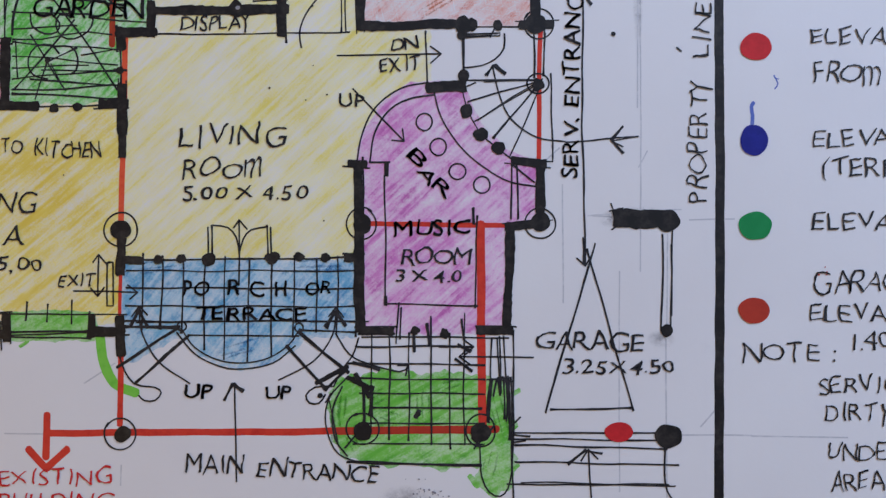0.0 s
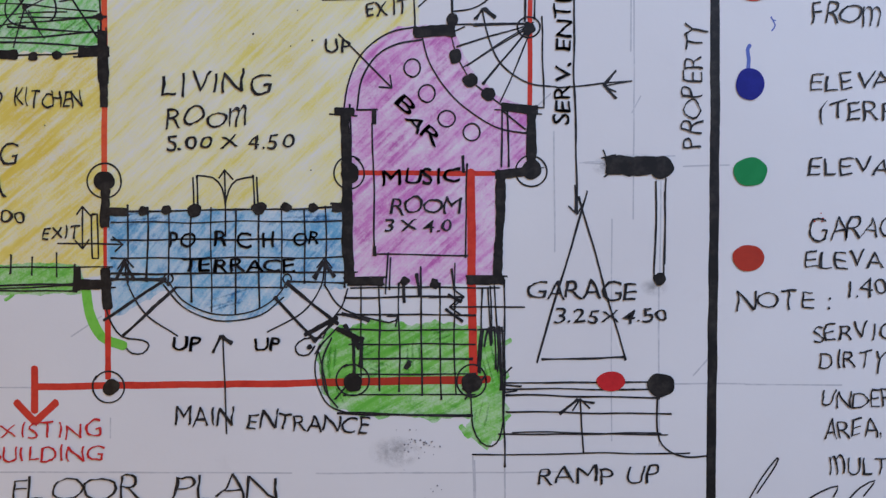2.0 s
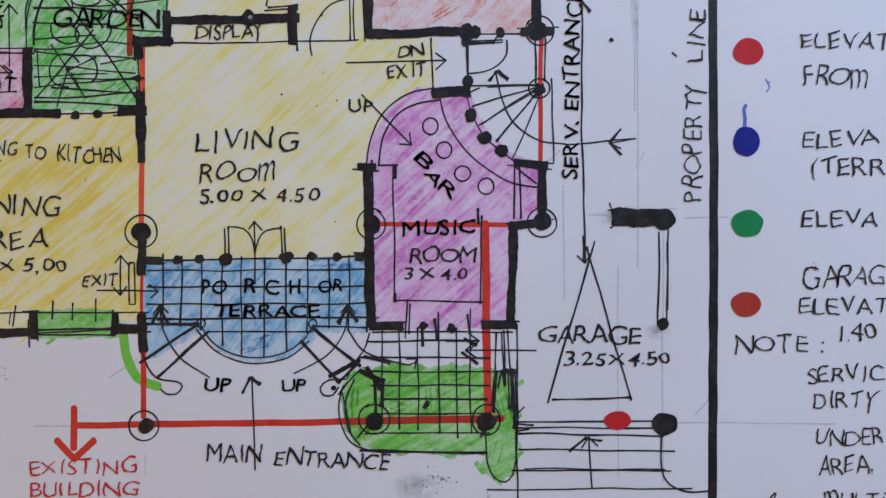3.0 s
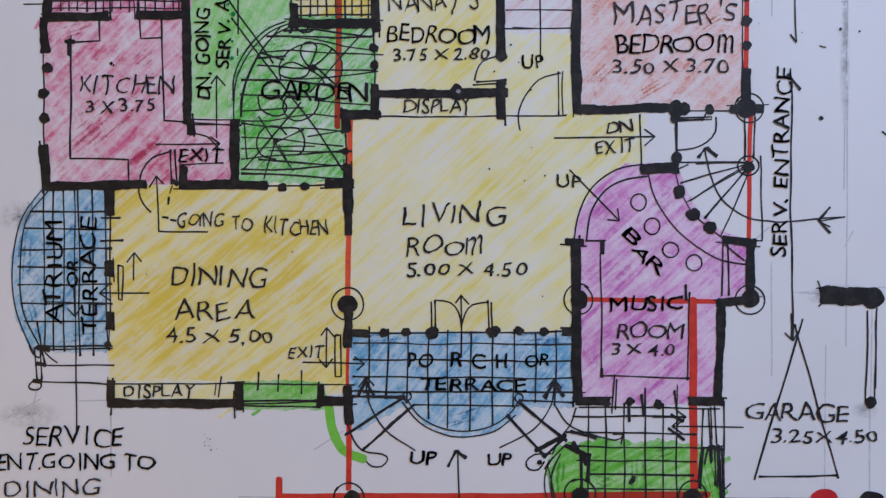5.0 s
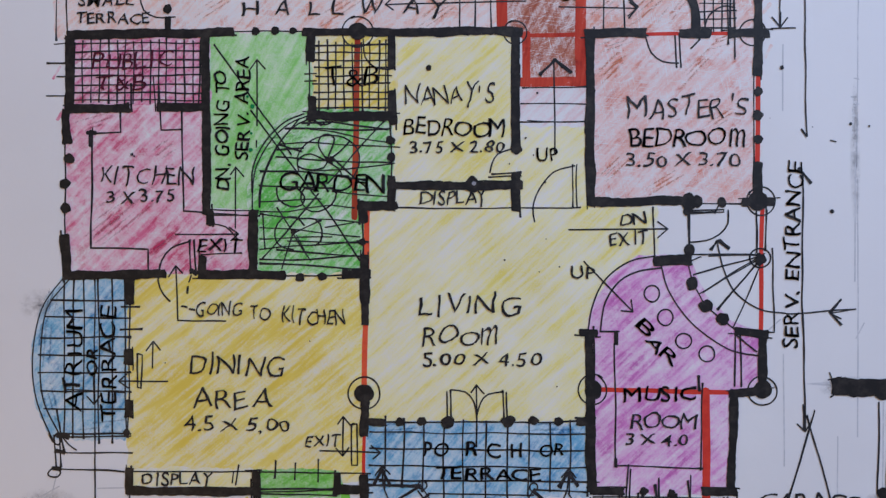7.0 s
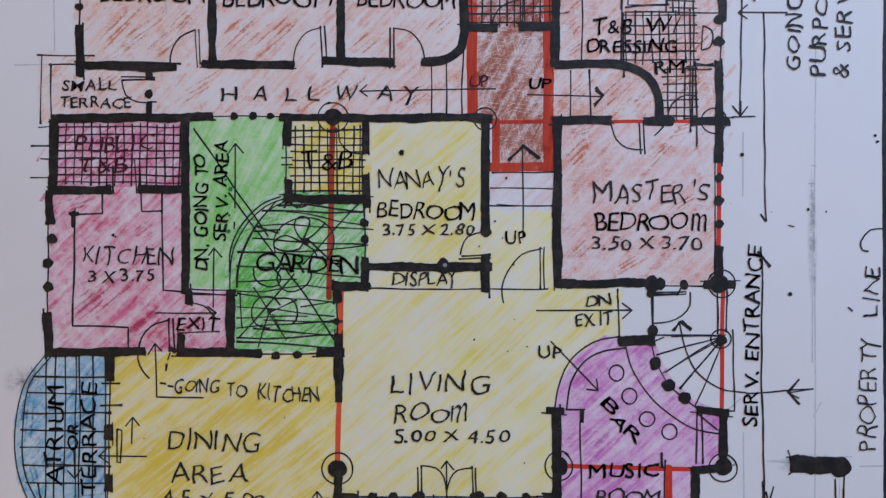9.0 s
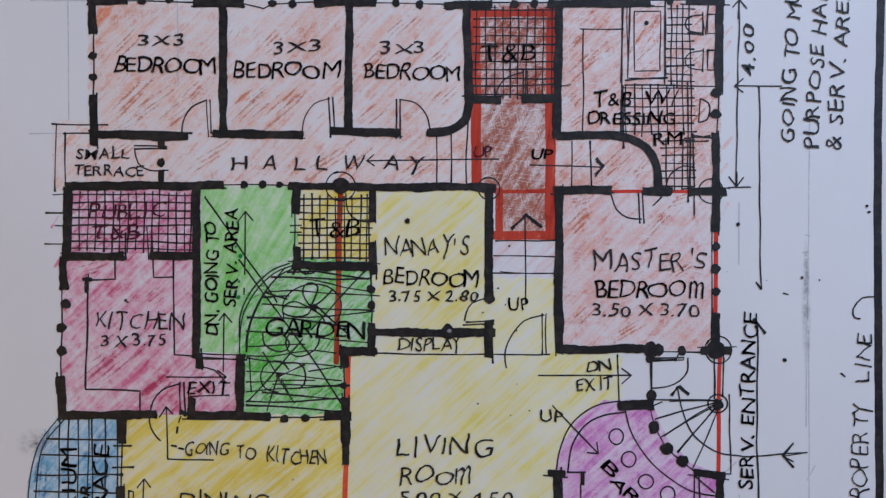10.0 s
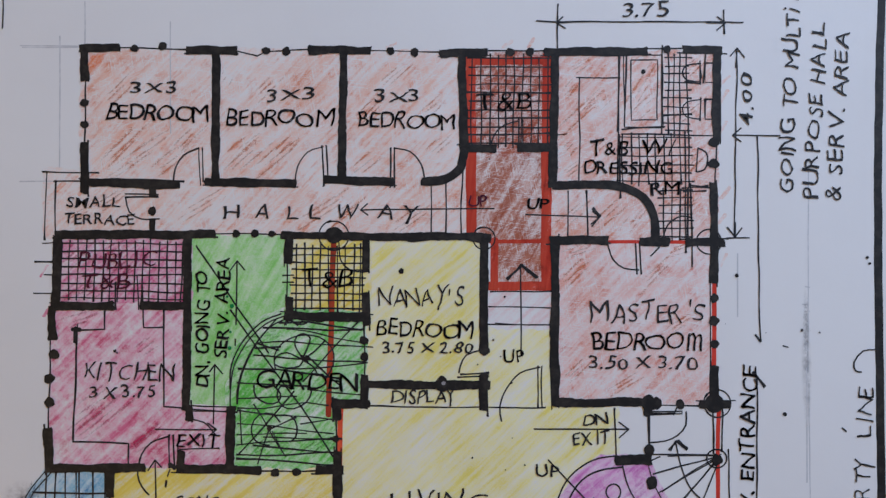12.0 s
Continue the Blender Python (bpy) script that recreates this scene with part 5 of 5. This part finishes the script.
words(room, "RAMP UP", (8.75, -6.22), (11.19, -6.23), 0.34, fine=True)
words(room, "SERV. ENTRANCE", (9.47, 1.04), (9.56, 5.06), 0.32, heavy=True)
pen(room, (9.59, 4.85), (9.56, 2.11), (9.59, -0.75))
pen(room, (9.6, -0.44), (9.59, -0.75), width=0.049)
arrow(room, (9.55, -0.2), (9.59, -0.78))
blot(room, (13.11, 3.7), 0.30, crimson_ink, "crimson_dot")
blot(room, (13.05, 1.78), 0.30, blue_ink, "blue_dot")
marker(room, [(13, 2.05), (13.02, 2.28), (13, 2.46), (13.05, 2.55)], 0.075, faded_blue, "blue_line")
marker(room, [(13.48, 3.11), (13.56, 2.94), (13.49, 2.83)], 0.03, faded_blue, "blue_line")
marker(room, [(13.57, 3.04), (13.5, 3.06)], 0.02, faded_blue, "blue_line")
blot(room, (13.05, 0.03), 0.31, green_ink, "green_dot")
blot(room, (13, -1.69), 0.29, rust_ink, "rust_dot")
words(room, "ELEVAT", (14.23, 3.73), (16.12, 3.72), 0.35, fine=True)
words(room, "FROm", (14.28, 2.94), (15.59, 2.9), 0.42, fine=True)
words(room, "ELEVA", (14.22, 1.61), (15.85, 1.65), 0.35, fine=True)
words(room, "(TERR", (14.41, 1.02), (15.97, 1.01), 0.37, fine=True)
words(room, "ELEVA", (14.19, -0.07), (15.81, -0.04), 0.35, fine=True)
words(room, "GARAG", (14.17, -1.36), (15.92, -1.32), 0.44, fine=True)
words(room, "ELEVAT", (14.11, -1.93), (16, -1.89), 0.35, fine=True)
words(room, "1.40", (14.92, -2.52), (15.76, -2.49), 0.38, fine=True)
words(room, "NOTE :", (12.73, -2.73), (14.57, -2.74), 0.39, fine=True)
words(room, "SERVIC", (14.26, -3.38), (15.88, -3.34), 0.35, fine=True)
words(room, "DIRTY", (14.38, -3.94), (15.69, -3.92), 0.37, fine=True)
words(room, "UNDER", (14.4, -4.71), (15.85, -4.71), 0.37, fine=True)
words(room, "AREA,", (14.45, -5.31), (15.61, -5.28), 0.37, fine=True)
words(room, "mULTi", (14.57, -6.05), (15.79, -6.03), 0.35, fine=True)
pen_curve(room, (12.91, -6.67), (13.26, -6.07), (13.55, -5.7), (13.51, -5.86), (13.14, -6.41))
pen_curve(room, (13.94, -6.67), (14.4, -6.39), (14.74, -6.28), (14.65, -6.49))
pen_curve(room, (14.85, -6.67), (15.19, -6.31), (15.48, -6.17), (15.25, -6.48))
pencil(room, (10.77, 4.7), (10.75, 1.78))
pencil(room, (10.75, 1.78), (10.71, -0.89))
pencil(room, (10.28, -0.89), (10.24, -5.35))
pencil(room, (11.21, -2.27), (11.19, -5.46))
pencil(room, (11.43, -4.21), (12.91, -4.21))
pencil(room, (12.91, -4.23), (14.83, -4.25))
pencil(room, (11.72, 0.15), (12.63, 0.17))
pencil(room, (9.76, 0.24), (10.22, 0.22))
pencil(room, (-7.64, 12.45), (-6.22, 12.45))
pencil(room, (-7.59, 9.24), (-6.74, 9.25))
pencil(room, (10.84, 9.62), (10.75, 4.94))
pen(room, (4.55, 13.1), (9.38, 13.09))
pen(room, (5.05, 13.51), (5.04, 12.37))
arrow(room, (5.62, 13.1), (5.02, 13.06))
arrow(room, (8.53, 13.08), (8.97, 13.07))
pen(room, (8.95, 13.38), (8.94, 12.81))
words(room, "3.75", (6.54, 13.2), (7.63, 13.23), 0.35)
pen(room, (9.22, 12.41), (9.13, 8.04))
arrow(room, (9.2, 12.01), (9.23, 12.47))
arrow(room, (9.14, 8.37), (9.13, 8.04))
pen(room, (8.94, 8.01), (9.46, 8.01))
words(room, "4.00", (9.59, 10.65), (9.6, 11.85), 0.29)
arrow(room, (10.2, 10.41), (9.1, 10.41))
pen(room, (9.67, 10.39), (9.68, 5.64))
pen(room, (9.68, 5.64), (9.57, 5.8))
words(room, "GOING TO MULTi -", (10.47, 9.06), (10.75, 13.72), 0.34)
words(room, "PURPOSE HALL", (11.04, 8.94), (11.33, 13.02), 0.34)
words(room, "& SERV. AREA", (11.58, 8.9), (11.85, 12.86), 0.34)
pen(room, (-8.16, 13.87), (-8.13, 12.91))
blot(room, (1.42, 7.2), 0.066)
blot(room, (-0.74, 5.18), 0.062)
blot(room, (3.09, 2.94), 0.022)
marker(room, [(12.64, 14.2), (12.44, 9.5), (12.36, 3), (12.34, 0), (12.2, -7.2)], 0.19, black_ink, "boundary_line")
words(room, "PROPERTY", (12.06, 0.52), (12.15, 3.02), 0.40, fine=True)
words(room, "LINE", (12.18, 3.52), (12.22, 4.6), 0.37, fine=True)
pen_curve(room, (12.31, 5.48), (12.01, 5.45), (11.8, 5.19), (11.83, 5), (11.96, 4.97))
words(room, "SERVICE", (-7.17, -3.11), (-4.99, -3.09), 0.42, heavy=True)
words(room, "ENT.GOING TO", (-7.73, -3.64), (-4.29, -3.62), 0.35, heavy=True)
words(room, "DINING", (-7.56, -4.21), (-5.48, -4.2), 0.36)
blot(room, (9.16, 7.15), 0.046)
pencil(room, (10.72, 6.91), (10.82, 6.89))
pencil(room, (10.65, 6.5), (10.79, 6.5))
pencil(room, (10.71, 6.34), (10.81, 6.34))
blot(room, (10.63, 5.91), 0.033)
pen(room, (10.19, 5.55), (10.31, 5.52), width=0.033)
blot(room, (10.21, 4), 0.046)
pen(room, (11.5, 3.7), (11.59, 3.62), width=0.033)
blot(room, (12.15, 7.59), 0.033)
blot(room, (12.2, 7.45), 0.033)
blot(room, (11.03, 5.86), 0.021)
pen(room, (9.5, 4.94), (9.75, 4.61), width=0.049)
smudge(room, (10.72, 5.05), 0.12, 1.46)
smudge(room, (10.73, 6.09), 0.080, 0.80)
smudge(room, (10.14, 0.18), 0.26, 0.19)
smudge(room, (10.74, 0.21), 0.70, 0.23)
smudge(room, (11.11, -2.27), 0.30, 0.19)
smudge(room, (-7.04, -2.43), 0.73, 0.32)
smudge(room, (5.88, -5.56), 0.57, 0.34)
smudge(room, (-7.26, 1.94), 0.52, 0.39)
splatter(room, (6.32, -5.44), 0.39, 30)
splatter(room, (6.68, -6.31), 0.23, 5)
splatter(room, (14.5, -0.95), 0.25, 7, rust_ink)
pencil(room, (-6.75, 12.72), (-6.66, 9.59))
pencil(room, (-6.18, 13.55), (-6.15, 12.52))
pencil(room, (-4.12, 13.07), (-4.05, 10.41))
pencil(room, (-7.69, 12.49), (-6.29, 12.48))
pencil(room, (10.72, 5.05), (10.69, 2.47))
pencil(room, (9.19, 7.66), (9.17, 6.21))
pencil(room, (7.48, -5.74), (7.49, -6.51))
pencil(room, (4.26, -5.99), (9.42, -5.98))
pencil(room, (-7.54, -2.5), (-6.79, -2.08))
pencil(room, (-5.22, -2.3), (-5.21, -3.77))
pencil(room, (11.89, -4.04), (12.35, -3.52))
pencil(room, (9.14, 0.89), (9.14, -1.53))
splatter(room, (-3.03, -3.05), 0.15, 5)
splatter(room, (-3.11, -2.92), 0.098, 3)
splatter(room, (9.77, 6.09), 0.80, 3)
crayon(room, (8.85, 11.61), (9.17, 11.9), 0.079, salmon)
crayon(room, (8.85, 11.21), (9.11, 11.61), 0.066, salmon)
crayon(room, (8.84, 10.48), (9.05, 10.87), 0.066, salmon)
crayon(room, (8.82, 8.95), (9.11, 9.33), 0.092, salmon)
crayon(room, (8.76, 8.36), (9, 8.67), 0.079, salmon)
crayon(room, (8.8, 7.38), (9.01, 7.78), 0.066, salmon)
crayon(room, (1.03, 12.47), (1.36, 12.63), 0.079, salmon)
crayon(room, (3.76, 12.48), (4.09, 12.7), 0.079, salmon)
crayon(room, (4.36, 12.48), (4.55, 12.8), 0.079, salmon)
crayon(room, (-6.17, 8.94), (-5.91, 9.3), 0.092, orange)
crayon(room, (-6.73, 9), (-6.42, 9.32), 0.10, orange)
crayon(room, (-6.75, 6.35), (-7, 5.96), 0.079, pink)
crayon(room, (-6.86, 7.27), (-7.09, 6.88), 0.066, pink)
crayon(room, (-2.83, -2.46), (-2.46, -2.21), 0.074, gold)
crayon(room, (-2.09, -2.4), (-1.84, -2.24), 0.074, leaf)
crayon(room, (5.2, -3.06), (5.9, -2.89), 0.093, leaf)
crayon(room, (8.11, -3.37), (8.28, -3.26), 0.093, leaf)
crayon(room, (7.22, -5.05), (7.45, -5.35), 0.12, leaf)
crayon(room, (8.07, -4.94), (8.26, -4.77), 0.093, leaf)
pen(room, (-2.84, -2.02), (-2.78, -1.58))
pen(room, (-2.92, -1.98), (-2.89, -1.75), width=0.024)
pen(room, (-2.87, -2.18), (-2.32, -2.25))
pen(room, (-2.5, -1.89), (-2.48, -2.48))
pen(room, (-2.63, -1.7), (-2.26, -1.7))
pen(room, (-2.32, -2.11), (-0.67, -2.07))
pen(room, (-2.32, -2.18), (-0.67, -2.12))
pen(room, (-0.68, -2.22), (-0.63, -1.69))
pen(room, (-5.17, -1.62), (-5.22, -2.42))
pencil(room, (-7.41, -2.49), (-6.85, -2.21))
pencil(room, (-6.85, -1.81), (-7.01, -2.49))
pencil(room, (-5.92, -2.12), (-4.05, -2.07))
pencil(room, (-0.74, -3.16), (-0.1, -2.76))
pen(room, (7.57, -3.09), (8.07, -3.04))
pen_curve(room, (7.7, -3.43), (7.77, -3.11), (7.9, -3.04), (8.02, -3.32))
pen(room, (8, -3.02), (7.96, -3.93))
pen(room, (7.64, -3.09), (7.57, -3.81))
pen(room, (7.81, -3.04), (7.85, -3.41))
pen(room, (7.91, -3.07), (7.93, -3.89))
pen(room, (8.04, -4.06), (8.25, -3.85))
pen(room, (8.05, -4.2), (8.44, -4.23))
pen(room, (8.06, -4.37), (8.35, -4.31))
pen(room, (4.83, -4.77), (7.43, -4.82))
pen(room, (4.54, -4.45), (4.33, -3.47))
pen(room, (4.25, -3.3), (4.68, -2.89), width=0.06)
pen(room, (4.26, -3.55), (4.43, -3.3))
pen(room, (6.11, -3.85), (6.19, -3.73), width=0.07)
pen(room, (4.89, -4.22), (4.66, -4.47))
pen(room, (7.72, -4.04), (7.31, -4.5))
pen(room, (7.26, -4.27), (7.43, -4.44))
pen(room, (10.12, 0.5), (10.24, 0.18), width=0.024)
pen(room, (10.09, 0.34), (10.37, 0.41), width=0.024)
pen(room, (10.13, -0.03), (10.29, 0.11), width=0.024)
pencil(room, (9.65, 0.25), (10.18, 0.28))
pencil(room, (10.7, 1.24), (10.88, 1.57))
pencil(room, (11.2, 0.36), (11.55, 0.36))
pencil(room, (8.73, 1.33), (9.08, 1.65))
pen(room, (7.12, 3.97), (7.68, 3.98))
pen(room, (7.68, 3.96), (7.78, 4.15))
pen(room, (7.06, 2.88), (7.37, 3))
pen(room, (8.1, 1.33), (8.57, 0.95))
pen(room, (7.79, -2.26), (7.83, -3.3))
pen(room, (7.69, -2.26), (7.65, -3.3))
pen(room, (8, 10.49), (7.99, 7.67))
pen(room, (8.12, 9.28), (8.15, 7.4))
pen(room, (7.92, 9.17), (8.52, 9.23))
pen(room, (7.95, 9.09), (8.48, 9.12))
pen(room, (6.46, 10.42), (6.48, 8.93))
pen(room, (7.49, 12.53), (7.45, 10.42))
pen(room, (6.5, 12.39), (6.44, 10.49))
pen(room, (6.54, 10.54), (7.53, 10.6))
pen(room, (7.38, 7.8), (7.18, 7.6))
pen(room, (4.79, 10.37), (5.26, 10.43), width=0.02)
pen(room, (8.45, 11.64), (8.48, 12.33))
pen(room, (8.01, 11.68), (8.34, 11.63))
blot(room, (10.24, -4.15), 0.24, crimson_ink, "crimson_dot", 1.2)

# harder pencil strokes over the first shading
pressed(room, (-5.82, 9.43), (-4.62, 10.66), 0.22, hard_orange)
pressed(room, (-5.55, 9.33), (-4.07, 10.39), 0.22, hard_orange)
pressed(room, (-5.03, 11.72), (-5.66, 11.07), 0.22, hard_orange)
pressed(room, (-3.99, 9.91), (-3.39, 10.53), 0.22, hard_orange)
pressed(room, (-4.46, 9.43), (-3.79, 9.98), 0.22, hard_orange)
pressed(room, (-2.69, 9.44), (-1.76, 10.26), 0.22, hard_orange)
pressed(room, (-2.02, 9.48), (-0.94, 10.4), 0.22, hard_orange)
pressed(room, (-2.66, 11.97), (-2.81, 11.64), 0.22, hard_orange)
pressed(room, (-1.51, 11.83), (-2.18, 11.15), 0.22, hard_orange)
pressed(room, (0.22, 9.45), (0.95, 10.06), 0.22, hard_orange)
pressed(room, (1.83, 10.81), (2.38, 11.29), 0.22, hard_orange)
pressed(room, (-4.03, 8.25), (-2.82, 8.96), 0.2, hard_orange)
pressed(room, (-0.92, 8.32), (0.15, 9), 0.2, hard_orange)
pressed(room, (-0.38, 8.22), (0.49, 8.87), 0.2, hard_orange)
pressed(room, (-6.47, 8.14), (-5.6, 8.82), 0.2, hard_orange)
pressed(room, (-5.73, 8.61), (-5, 9.09), 0.2, hard_orange)
pressed(room, (1.24, 8.17), (1.97, 8.71), 0.2, hard_orange)
pressed(room, (5.19, 7.59), (5.79, 7.82), 0.16, hard_orange)
pressed(room, (5.25, 4.73), (5.78, 5.27), 0.16, hard_orange)
pressed(room, (7.65, 7.67), (8.24, 7.87), 0.16, hard_orange)
pressed(room, (5.19, 9.47), (5.66, 9.81), 0.16, hard_orange)
pressed(room, (5.79, 9.94), (6.26, 10.42), 0.16, hard_orange)
pressed(room, (5.26, 11.84), (5.8, 12.19), 0.16, hard_orange)
pressed(room, (7.5, 5.81), (8.16, 6.21), 0.16, hard_orange)
pressed(room, (6.3, 4.48), (6.97, 4.88), 0.16, hard_orange)
pressed(room, (-6.21, 3.51), (-5.49, 4.05), 0.24, hard_pink)
pressed(room, (-6.07, 3.29), (-4.86, 4.28), 0.24, hard_pink)
pressed(room, (-4.99, 2.86), (-4.17, 3.47), 0.24, hard_pink)
pressed(room, (-6.41, 5.91), (-5.67, 6.14), 0.24, hard_pink)
pressed(room, (-3.71, 2.94), (-2.72, 3.48), 0.24, hard_pink)
pressed(room, (-5.95, 3.98), (-5.29, 4.52), 0.24, hard_pink)
pressed(room, (-4.77, 5.19), (-4.24, 5.52), 0.24, hard_pink)
pressed(room, (4.59, -3.32), (4.54, -3.93), 0.2, hard_leaf)
pressed(room, (5.12, -3.55), (5.61, -3.3), 0.2, hard_leaf)
pressed(room, (6.26, -3.32), (6.28, -3.96), 0.2, hard_leaf)
pressed(room, (5.24, -3.81), (5.7, -3.93), 0.2, hard_leaf)
pressed(room, (6.63, -3.3), (7.09, -3.18), 0.2, hard_leaf)
pressed(room, (4.75, -4.1), (5.01, -4.56), 0.2, hard_leaf)
pressed(room, (7.67, -3.3), (7.89, -4.1), 0.2, hard_leaf)
pressed(room, (7.66, -4.56), (7.54, -5.13), 0.2, hard_leaf)
pressed(room, (4.43, -3.64), (4.5, -4.22), 0.2, hard_leaf)
pressed(room, (-1.71, 5.68), (-1.4, 5.76), 0.16, hard_leaf)
pressed(room, (-2.27, 5.47), (-1.83, 5.59), 0.16, hard_leaf)
pressed(room, (-1.21, 4.72), (-0.72, 4.96), 0.16, hard_leaf)
pressed(room, (-0.6, 3.97), (-0.23, 4.59), 0.16, hard_leaf)
pressed(room, (-2.08, 2.99), (-1.46, 3.36), 0.16, hard_leaf)
pressed(room, (-0.72, 2.99), (-0.23, 3.36), 0.16, hard_leaf)
pressed(room, (-6.94, 2.33), (-7.06, 1.65), 0.2, hard_blue)
pressed(room, (-7.12, 1.52), (-7.18, 0.66), 0.2, hard_blue)
pressed(room, (-7.13, 0.16), (-6.92, -0.58), 0.2, hard_blue)
pressed(room, (-6.3, -0.82), (-5.36, -0.72), 0.2, hard_blue)
pressed(room, (0.26, -0.81), (1.24, -0.71), 0.2, hard_blue)
pressed(room, (1.97, -2.63), (2.83, -2.38), 0.2, hard_blue)
pressed(room, (3.44, -0.8), (4.65, -0.75), 0.2, hard_blue)
blot(room, (-5.21, 5.3), 0.035)
blot(room, (-5.16, 5.26), 0.022)
blot(room, (-2.51, 6.36), 0.05, green_ink, "green_speck")
blot(room, (-2.53, 5.76), 0.03, green_ink, "green_speck")
blot(room, (-2.54, 5.39), 0.045, green_ink, "green_speck")
blot(room, (-2.62, 6.58), 0.03, green_ink, "green_speck")
pressed(room, (5.19, 11.3), (5.53, 11.71), 0.2, hard_orange)
pressed(room, (5.26, 10.62), (6.27, 11.57), 0.2, hard_orange)
pressed(room, (5.8, 10.89), (6.2, 11.3), 0.2, hard_orange)
pressed(room, (6.6, 10.89), (7.28, 11.98), 0.2, hard_orange)
pressed(room, (6.73, 10.76), (7.34, 11.3), 0.2, hard_orange)
pressed(room, (7.66, 9.28), (8.46, 10.09), 0.2, hard_orange)
pressed(room, (5.12, 8.32), (5.79, 8.86), 0.2, hard_orange)
pressed(room, (5.79, 8.19), (6.59, 8.87), 0.2, hard_orange)
pressed(room, (6.59, 8.13), (6.99, 8.67), 0.2, hard_orange)
pressed(room, (8.01, 11.85), (8.48, 12.26), 0.2, hard_orange)
pressed(room, (7.67, 10.63), (8.47, 11.3), 0.2, hard_orange)
pressed(room, (5.19, 9.94), (5.46, 10.28), 0.2, hard_orange)
pressed(room, (7.65, 8.67), (8.39, 9.01), 0.2, hard_orange)
pressed(room, (5.25, 6.99), (5.79, 7.52), 0.2, hard_orange)
pressed(room, (6.98, 6.86), (7.78, 7.67), 0.2, hard_orange)
pressed(room, (-2.57, 9.92), (-2.03, 10.4), 0.2, hard_orange)
pressed(room, (-1.48, 9.92), (-1.15, 10.26), 0.2, hard_orange)
pressed(room, (0.27, 10.61), (0.81, 11.15), 0.2, hard_orange)
pressed(room, (0.94, 11.56), (1.55, 12.11), 0.2, hard_orange)
pressed(room, (2.03, 9.93), (2.46, 10.34), 0.2, hard_orange)
pen(room, (0.4, -1.65), (0.23, -1.97), width=0.07)
pen(room, (0.4, -1.65), (0.59, -2.01), width=0.07)
pen(room, (4.47, -1.7), (4.3, -2.03), width=0.07)
pen(room, (4.47, -1.7), (4.67, -1.98), width=0.07)
pen(room, (4.23, 7.36), (3.88, 7.03), width=0.06)
pen(room, (4.23, 7.36), (4.57, 7.08), width=0.06)
pen(room, (9.58, -4.52), (9.22, -4.81), width=0.045)
pen(room, (9.58, -4.52), (9.9, -4.57), width=0.045)
pen(room, (10.14, 1.82), (10.38, 2.09), width=0.045)
pen(room, (10.14, 1.82), (10.39, 1.54), width=0.045)
pen(room, (7.58, 3.16), (7.77, 3.37), width=0.05)
pen(room, (7.77, 3.37), (7.97, 3.18), width=0.05)
pen(room, (2.18, -3.51), (2.34, -3.18), width=0.045)
pen(room, (2.34, -3.18), (2.57, -3.32), width=0.045)
pen(room, (6.03, 8.52), (5.87, 8.7), width=0.05)
pen(room, (6.03, 8.52), (5.84, 8.27), width=0.05)
blot(room, (4.29, 2.79), 0.018)
blot(room, (3.85, 2.68), 0.014)
blot(room, (3.98, 4.65), 0.026)
blot(room, (3.56, 5.63), 0.022)
blot(room, (3.2, 5.06), 0.018)
blot(room, (4, 3.4), 0.012)
blot(room, (4.23, 0.17), 0.015)
blot(room, (-1.21, 1.15), 0.014)
blot(room, (-4.43, 0.66), 0.014)
blot(room, (5.39, 3.34), 0.014)
blot(room, (3.45, 9.83), 0.018)
blot(room, (3.82, 6.62), 0.025)
blot(room, (6.12, 5.47), 0.022)
blot(room, (6.59, 9.95), 0.02)
blot(room, (3.73, 5.25), 0.016)
pen(room, (5.78, -1.52), (5.73, -2.35), width=0.035)
pen(room, (6.35, -1.95), (6.41, -2.37), width=0.04)
pen(room, (7.06, -1.86), (7.1, -2.27), width=0.04)
pen(room, (6.07, -2.03), (6.09, -2.52), width=0.06)
pen(room, (6.93, -2.67), (7.26, -2.92), width=0.05)
pen(room, (6.99, -2.37), (7.25, -2.51), width=0.05)
pen(room, (7.31, 0.41), (7.33, 0.1), width=0.07)
pen(room, (4.84, -2.74), (5.37, -2.88), width=0.06)
pen(room, (4.88, -2.98), (5.18, -3.44), width=0.06)
pen(room, (3.36, 7.98), (3.38, 8.07), width=0.07)
pressed(room, (-6.5, 7.17), (-5.91, 7.71), 0.22, hard_pink)
pressed(room, (-6.49, 6.48), (-5.78, 7.04), 0.22, hard_pink)
pressed(room, (-6.15, 6.42), (-5.46, 6.85), 0.22, hard_pink)
pressed(room, (-6.41, 7.42), (-6.16, 7.71), 0.22, hard_pink)
pressed(room, (-5.59, 7.48), (-4.96, 7.83), 0.22, hard_pink)
pressed(room, (-5.27, 6.98), (-4.87, 7.3), 0.22, hard_pink)
